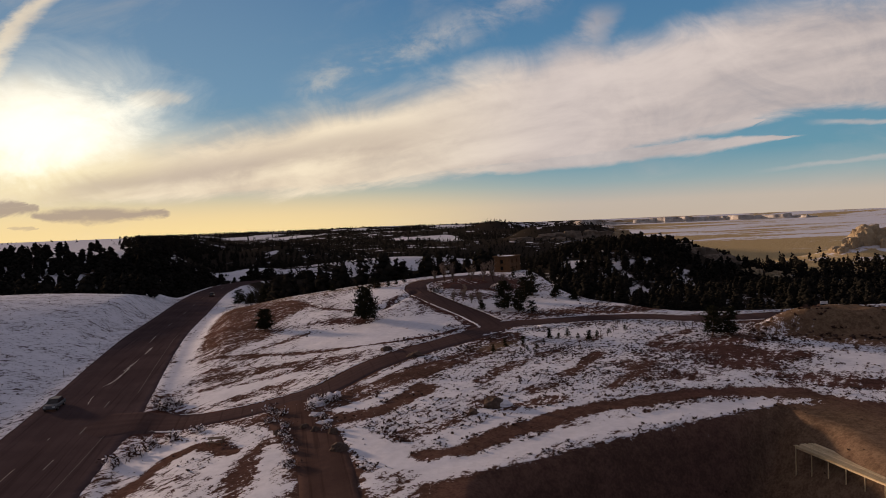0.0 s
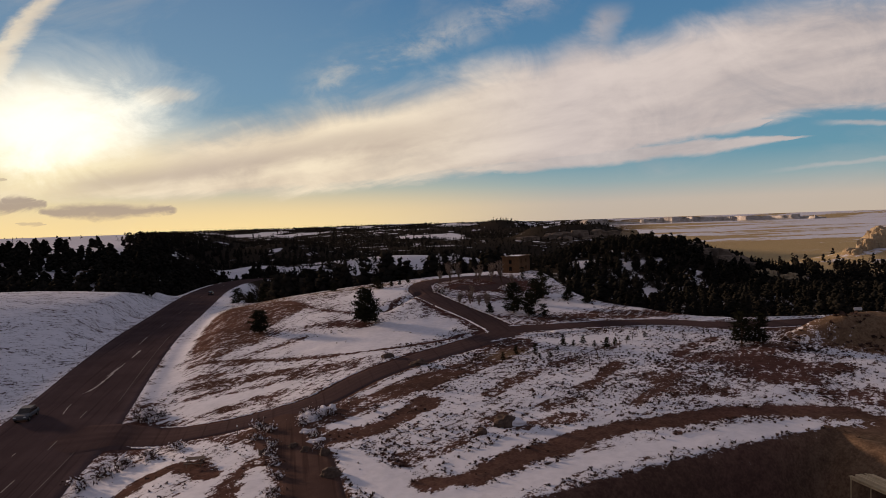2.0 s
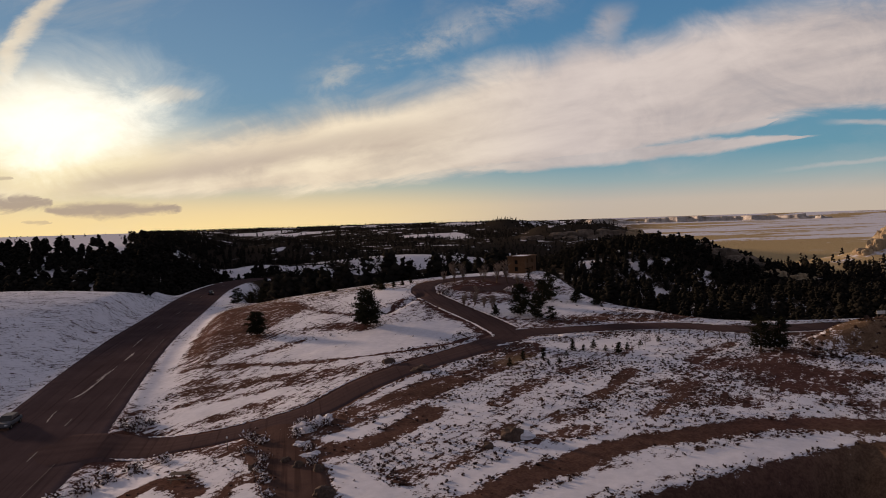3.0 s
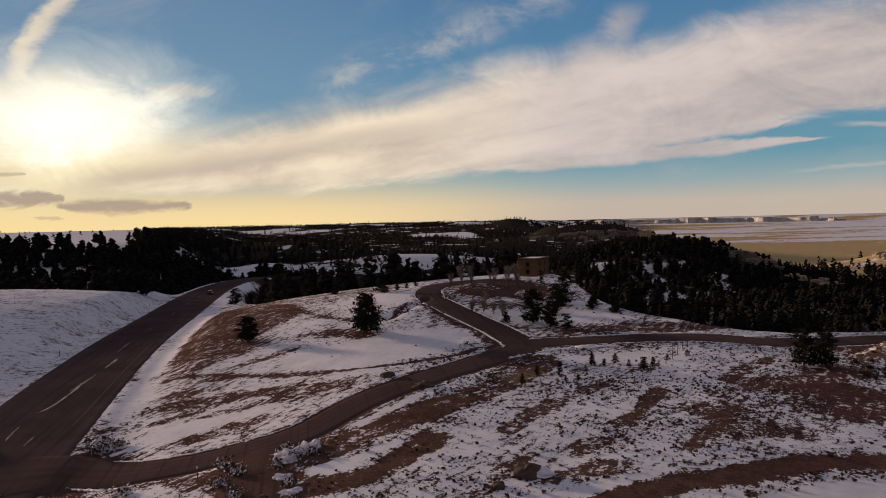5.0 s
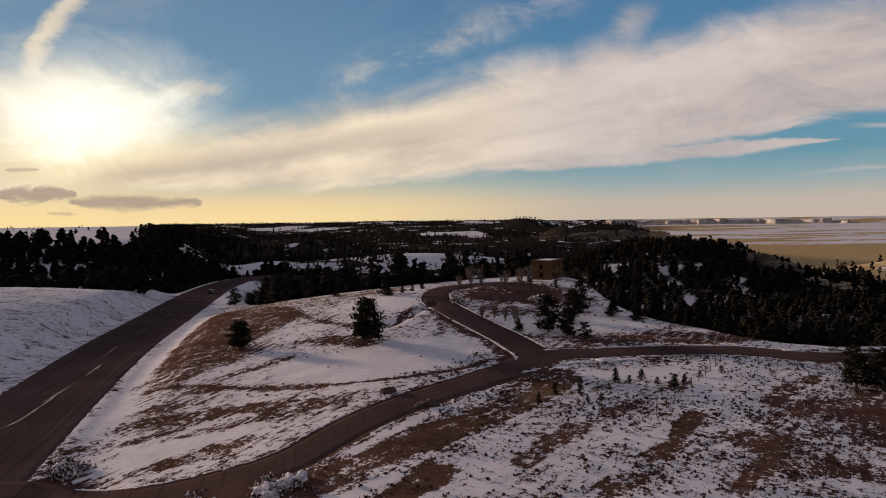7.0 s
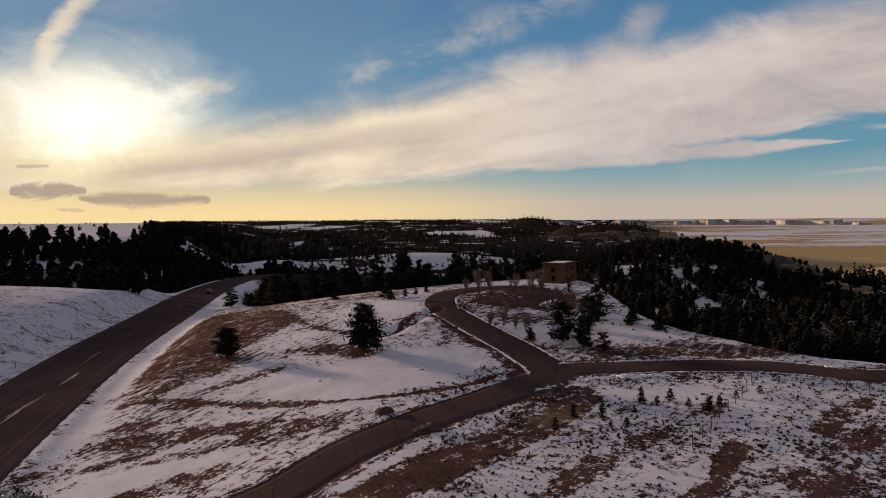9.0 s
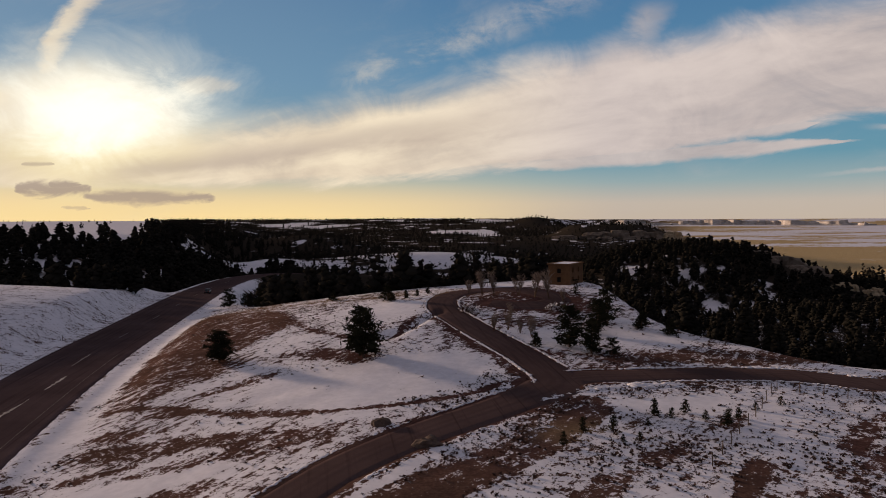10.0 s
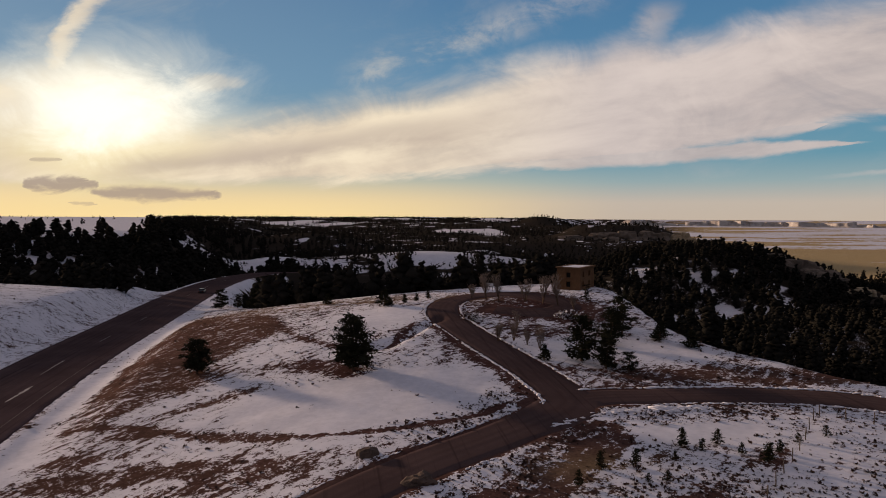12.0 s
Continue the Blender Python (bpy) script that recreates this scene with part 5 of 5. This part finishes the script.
def mesa():
    """A long broken cliff line far across the plain, on an arc about the plateau."""
    n = 420
    az = np.radians(np.linspace(10.6, 29.6, n))
    s = az * 4000
    push = 130 * waves(s, s * 0, 130, 71, 3) + 50 * np.abs(waves(s, s * 0 + 30, 60, 72, 3))
    tall = 27 + 9 * waves(s, s * 0 + 50, 140, 73, 3)
    tall = tall * smooth((np.degrees(az) - 10.6) / 0.8) * np.where(waves(s, s * 0 + 9, 110, 75, 3) > 0.38, 0.45, 1) * (1 - 0.75 * smooth((np.degrees(az) - 28.6) / 0.6))
    rows = []
    for d, f in ((-70, -0.2), (-26, 0.16), (-12, 0.30), (-5, 0.72), (3, 0.96), (30, 1.0), (110, 0.9), (170, -0.2)):
        wob = 26 * waves(s, s * 0 + d, 40, 77, 3) if f < 0.9 else 0
        r = 3930 + push + d + wob
        x, y = r * np.sin(az), r * np.cos(az)
        rows.append(np.c_[x, y, height(x, y) + tall * f])
    v = np.stack(rows, 1).reshape(-1, 3)
    i = (np.arange(n - 1)[:, None] * 8 + np.arange(7)[None]).ravel()
    me = bulk("mesa", v, np.c_[i, i + 8, i + 9, i + 1], PALE)
    return tagged(new("mesa", me), "long pale badlands mesa far across the plain", "mesa", kind="structure")


PALE = plain("pale_badlands_clay", (0.28, 0.24, 0.21), (0.60, 0.54, 0.48), 0.02, 0.95)
mesa()

# ---- buildings, fences, cars ----
def ruin():
    """A two-storey roofless-looking stone house with a flat rim."""
    e = new("stone_house")
    w, dep, h, th = 4.8, 8.5, 4.4, 0.45
    e.location = (15.5, 181.2, hz(18, 182) - 0.2)
    e.rotation_euler = (0, 0, radians(-27))

    def wall(name, x0, x1, y0, y1, holes, label=""):
        """Masonry between two corners with rectangular openings (a0, a1, z0, z1) along its length."""
        along_x = abs(x1 - x0) > abs(y1 - y0)
        a0, a1 = (x0, x1) if along_x else (y0, y1)
        cuts = sorted({a0, a1, *[q for o in holes for q in o[:2]]})
        bm = bmesh.new()
        for p, q in zip(cuts[:-1], cuts[1:]):
            zs = [(0.0, h)]
            for o in holes:
                if o[0] <= p and q <= o[1]:
                    zs = [s for z0, z1 in zs for s in ((z0, min(z1, o[2])), (max(z0, o[3]), z1)) if s[1] - s[0] > 0.01]
            for z0, z1 in zs:
                c = (p + q) / 2
                if along_x:
                    box(bm, c, (y0 + y1) / 2, (z0 + z1) / 2, q - p, y1 - y0, z1 - z0)
                else:
                    box(bm, (x0 + x1) / 2, c, (z0 + z1) / 2, x1 - x0, q - p, z1 - z0)
        return part(name, bm, WALLSTONE, e, label)
    front = ((1.9, 2.8, 0.7, 1.8), (1.9, 2.8, 2.6, 3.6))
    wall("wall", 0, w, 0, th, front, "ochre stone wall with two window openings")
    wall("wall", 0, w, dep - th, dep, ())
    wall("wall", w - th, w, th, dep - th, ((1.4, 2.4, 0.7, 1.8), (1.4, 2.4, 2.7, 3.8), (5.0, 6.0, 0.7, 1.8), (5.0, 6.0, 2.7, 3.8)))
    wall("wall", 0, th, th, dep - th, ((3.6, 4.6, 2.7, 3.8),))
    part("floor", box_bm(w / 2, dep / 2, 2.25, w - 2 * th, dep - 2 * th, 0.25), POSTWOOD, e)
    part("roof", box_bm(w / 2, dep / 2, h - 0.05, w - 2 * th, dep - 2 * th, 0.3), POSTWOOD, e)
    bm = bmesh.new()
    for x, y, sx, sy in ((w / 2, 0.1, w + 0.5, 0.7), (w / 2, dep - 0.1, w + 0.5, 0.7), (0.1, dep / 2, 0.7, dep - 0.9), (w - 0.1, dep / 2, 0.7, dep - 0.9)):
        box(bm, x, y, h + 0.13, sx, sy, 0.26)
    part("coping", bm, WALLSTONE, e, "stone coping")
    part("snow", box_bm(w / 2, dep / 2, h + 0.16, w - 1.0, dep - 1.0, 0.1), SNOW, e, "thin snow on the roof")
    for a, z0, z1 in ((2.35, 0.7, 1.8), (2.35, 2.6, 3.6)):
        # a near-black sheet closes each front opening in place of the shaded room
        win = part("window", box_bm(a, 0.34, (z0 + z1) / 2, 0.9, 0.05, z1 - z0), DARK, e, "empty window with a near-black sheet as its inside shade")
        part("sill", box_bm(a, -0.02, z0 - 0.06, 1.1, 0.28, 0.12), WALLSTONE, win)
        part("lintel", box_bm(a, -0.02, z1 + 0.1, 1.15, 0.12, 0.2), WALLSTONE, win)
    return tagged(e, "two-storey ochre sandstone house with empty windows", "house")


ruin()


def fence(line, gap, label):
    e = new("fence")
    e.location = (line[0][0], line[0][1], hz(*line[0]))
    pts = curve_points(line, gap)
    tops = []
    g = np.random.default_rng(len(pts))
    for x, y in pts:
        z = hz(x, y)
        tilt = g.normal(size=2) * 0.04
        bm = rod(bmesh.new(), (0, 0, -0.3), (tilt[0], tilt[1], 1.2), 0.055, 0.045, 6)
        p = part("post", bm, POSTWOOD, e)
        p.location = Vector((x, y, z)) - e.location
        tops.append(Vector((x, y, z)) - e.location)
    for h in (0.4, 0.75, 1.08):
        bm = bmesh.new()
        for a, b in zip(tops[:-1], tops[1:]):
            rod(bm, a + Vector((0, 0, h)), b + Vector((0, 0, h)), 0.006, 0.006, 3)
        part("wire", bm, WIRE, e, "thin steel wire")
    return tagged(e, label, "fence", "wire fences in the field")


fence([(35.3, 116.5), (40, 114.2), (46, 111), (53, 108.5)], 2.3, "wire fence on short grey wooden posts beside the side road")
fence([(34.2, 115.4), (30.1, 108.8), (25.2, 101.7), (20, 94)], 3.0, "wire fence on thin posts crossing the snowy field")


def marker_post(x, y, h):
    e = new("marker_post")
    e.location = (x, y, hz(x, y))
    part("stake", rod(bmesh.new(), (0, 0, -0.3), (0, 0, h), 0.05, 0.045, 6), POSTWOOD, e)
    part("reflector", box_bm(0, -0.05, h - 0.12, 0.16, 0.04, 0.22, 0, 0.01), SIGN_WHITE, e, "pale reflector plate")
    return tagged(e, "slim roadside marker post in the snow", "marker post", "marker posts by the highway")


for q in (112, 140, 166, 192, 220):
    c, z, w, k = highway(q)
    marker_post(float(c - (w + 2.0) * k), q, 1.4)
marker_post(-23.3, 77.2, 1.5)


def picnic_table(x, y):
    e = new("picnic_table")
    e.location = (x, y, hz(x, y))
    e.rotation_euler = (0, 0, radians(5))
    for dy in (-0.3, 0.0, 0.3):
        part("board", box_bm(0, dy, 0.75, 1.9, 0.27, 0.05, 0, 0.01), POSTWOOD, e)
    for dy in (-0.75, 0.75):
        part("bench", box_bm(0, dy, 0.45, 1.9, 0.26, 0.05, 0, 0.01), POSTWOOD, e)
    for dx in (-0.7, 0.7):
        bm = rod(rod(bmesh.new(), (dx, -0.7, 0), (dx, -0.15, 0.74), 0.05, 0.05, 5), (dx, 0.7, 0), (dx, 0.15, 0.74), 0.05, 0.05, 5)
        rod(bm, (dx, -0.85, 0.42), (dx, 0.85, 0.42), 0.04, 0.04, 5)
        part("trestle", bm, POSTWOOD, e)
    return tagged(e, "dark wooden picnic table on bare ground", "table")


picnic_table(-25.4, 70.0)


def sign_board(x, y, label):
    e = new("sign_board")
    e.location = (x, y, hz(x, y))
    for dx in (-0.55, 0.55):
        part("post", rod(bmesh.new(), (dx, 0, -0.3), (dx, 0, 1.5), 0.05, 0.05, 6), POSTWOOD, e)
    part("panel", box_bm(0, -0.06, 1.25, 1.5, 0.05, 0.6, 0, 0.01), SIGN_WHITE, e, "blank pale panel")
    return tagged(e, label, "sign")


sign_board(75.3, 122.5, "small white roadside sign panel on posts")
sign_board(2.0, 180.5, "small pale sign panel behind the parking loop")


def shed_roof():
    """A sunlit plank roof on thin posts over the dirt bowl."""
    a, along, across = DECK
    L, W, top = 15.0, 2.5, -1.5
    e = new("plank_shelter")
    e.location = (*a, top)
    e.rotation_euler = (0, 0, math.atan2(along[1], along[0]))
    g = np.random.default_rng(8)
    n = 11
    for k in range(n):
        y = -(k + 0.5) * W / n if across < 0 else (k + 0.5) * W / n
        s = g.uniform(-0.25, 0.25)
        p = part("plank", box_bm(L / 2 + s, y, 0.03 + 0.02 * g.random(), L, W / n - 0.035, 0.05, 0, 0.008), WOOD, e)
    for y in (0.1, W - 0.1):
        part("beam", box_bm(L / 2, y * (1 if across > 0 else -1), -0.09, L - 0.2, 0.12, 0.16), WOOD, e)
    for k in range(7):
        for y in (0.1, W - 0.1):
            yy = y * (1 if across > 0 else -1)
            x = 0.15 + 2.1 * k
            wp = e.matrix_basis @ Vector((x, yy, 0))
            foot = hz(wp.x, wp.y) - top - 0.2
            part("post", rod(bmesh.new(), (x, yy, foot), (x, yy, -0.1), 0.07, 0.06, 6), WOOD, e)
    return tagged(e, "weathered plank shelter roof on thin wooden posts", "shelter")


DECK = ((37.67, 62.75), (0.24, -0.97), 1)
shed_roof()


def car(x, y, turn, paint, label):
    e = new("car")
    cx, cz, cw, k = highway(y)
    e.location = (x, y, float(cz) + 0.05)
    e.rotation_euler = (0, 0, radians(turn))
    bm = box_bm(0, 0, 0.62, 4.5, 1.8, 0.62, 0, 0.14)
    part("body", bm, paint, e)
    bm = bmesh.new()
    lo = [(-1.75, -0.8), (1.0, -0.8), (1.0, 0.8), (-1.75, 0.8)]
    hi = [(-1.35, -0.66), (0.35, -0.66), (0.35, 0.66), (-1.35, 0.66)]
    vs = [bm.verts.new((*p, 0.92)) for p in lo] + [bm.verts.new((*p, 1.46)) for p in hi]
    for i in range(4):
        bm.faces.new((vs[i], vs[(i + 1) % 4], vs[4 + (i + 1) % 4], vs[4 + i]))
    bm.faces.new(vs[4:])
    cabin = part("cabin", bm, GLASS_DARK, e, "dark tinted windows")
    part("roof", box_bm(-0.5, 0, 1.48, 1.75, 1.36, 0.06, 0, 0.02), paint, cabin)
    for dx in (-1.4, 1.4):
        for dy in (-0.82, 0.82):
            wheel = part("wheel", rod(bmesh.new(), (dx, dy - 0.1, 0.32), (dx, dy + 0.1, 0.32), 0.32, 0.32, 14), RUBBER, e, "black tyre")
            part("rim", rod(bmesh.new(), (dx, dy - 0.11, 0.32), (dx, dy + 0.11, 0.32), 0.19, 0.19, 10), WIRE, wheel)
    for dy in (-0.62, 0.62):
        part("headlight", box_bm(2.24, dy, 0.7, 0.08, 0.36, 0.16, 0, 0.02), LAMP_GLASS, e, "clear headlight")
        part("tail_light", box_bm(-2.24, dy, 0.75, 0.08, 0.3, 0.18, 0, 0.02), LAMP_RED, e, "red tail light")
    return tagged(e, label, "car", "cars on the highway")


car(-57.2, 91.5, -77, CAR_WHITE, "grey car driving on the highway")
car(-94.5, 262.0, 105, CAR_DARK, "dark car driving on the highway")
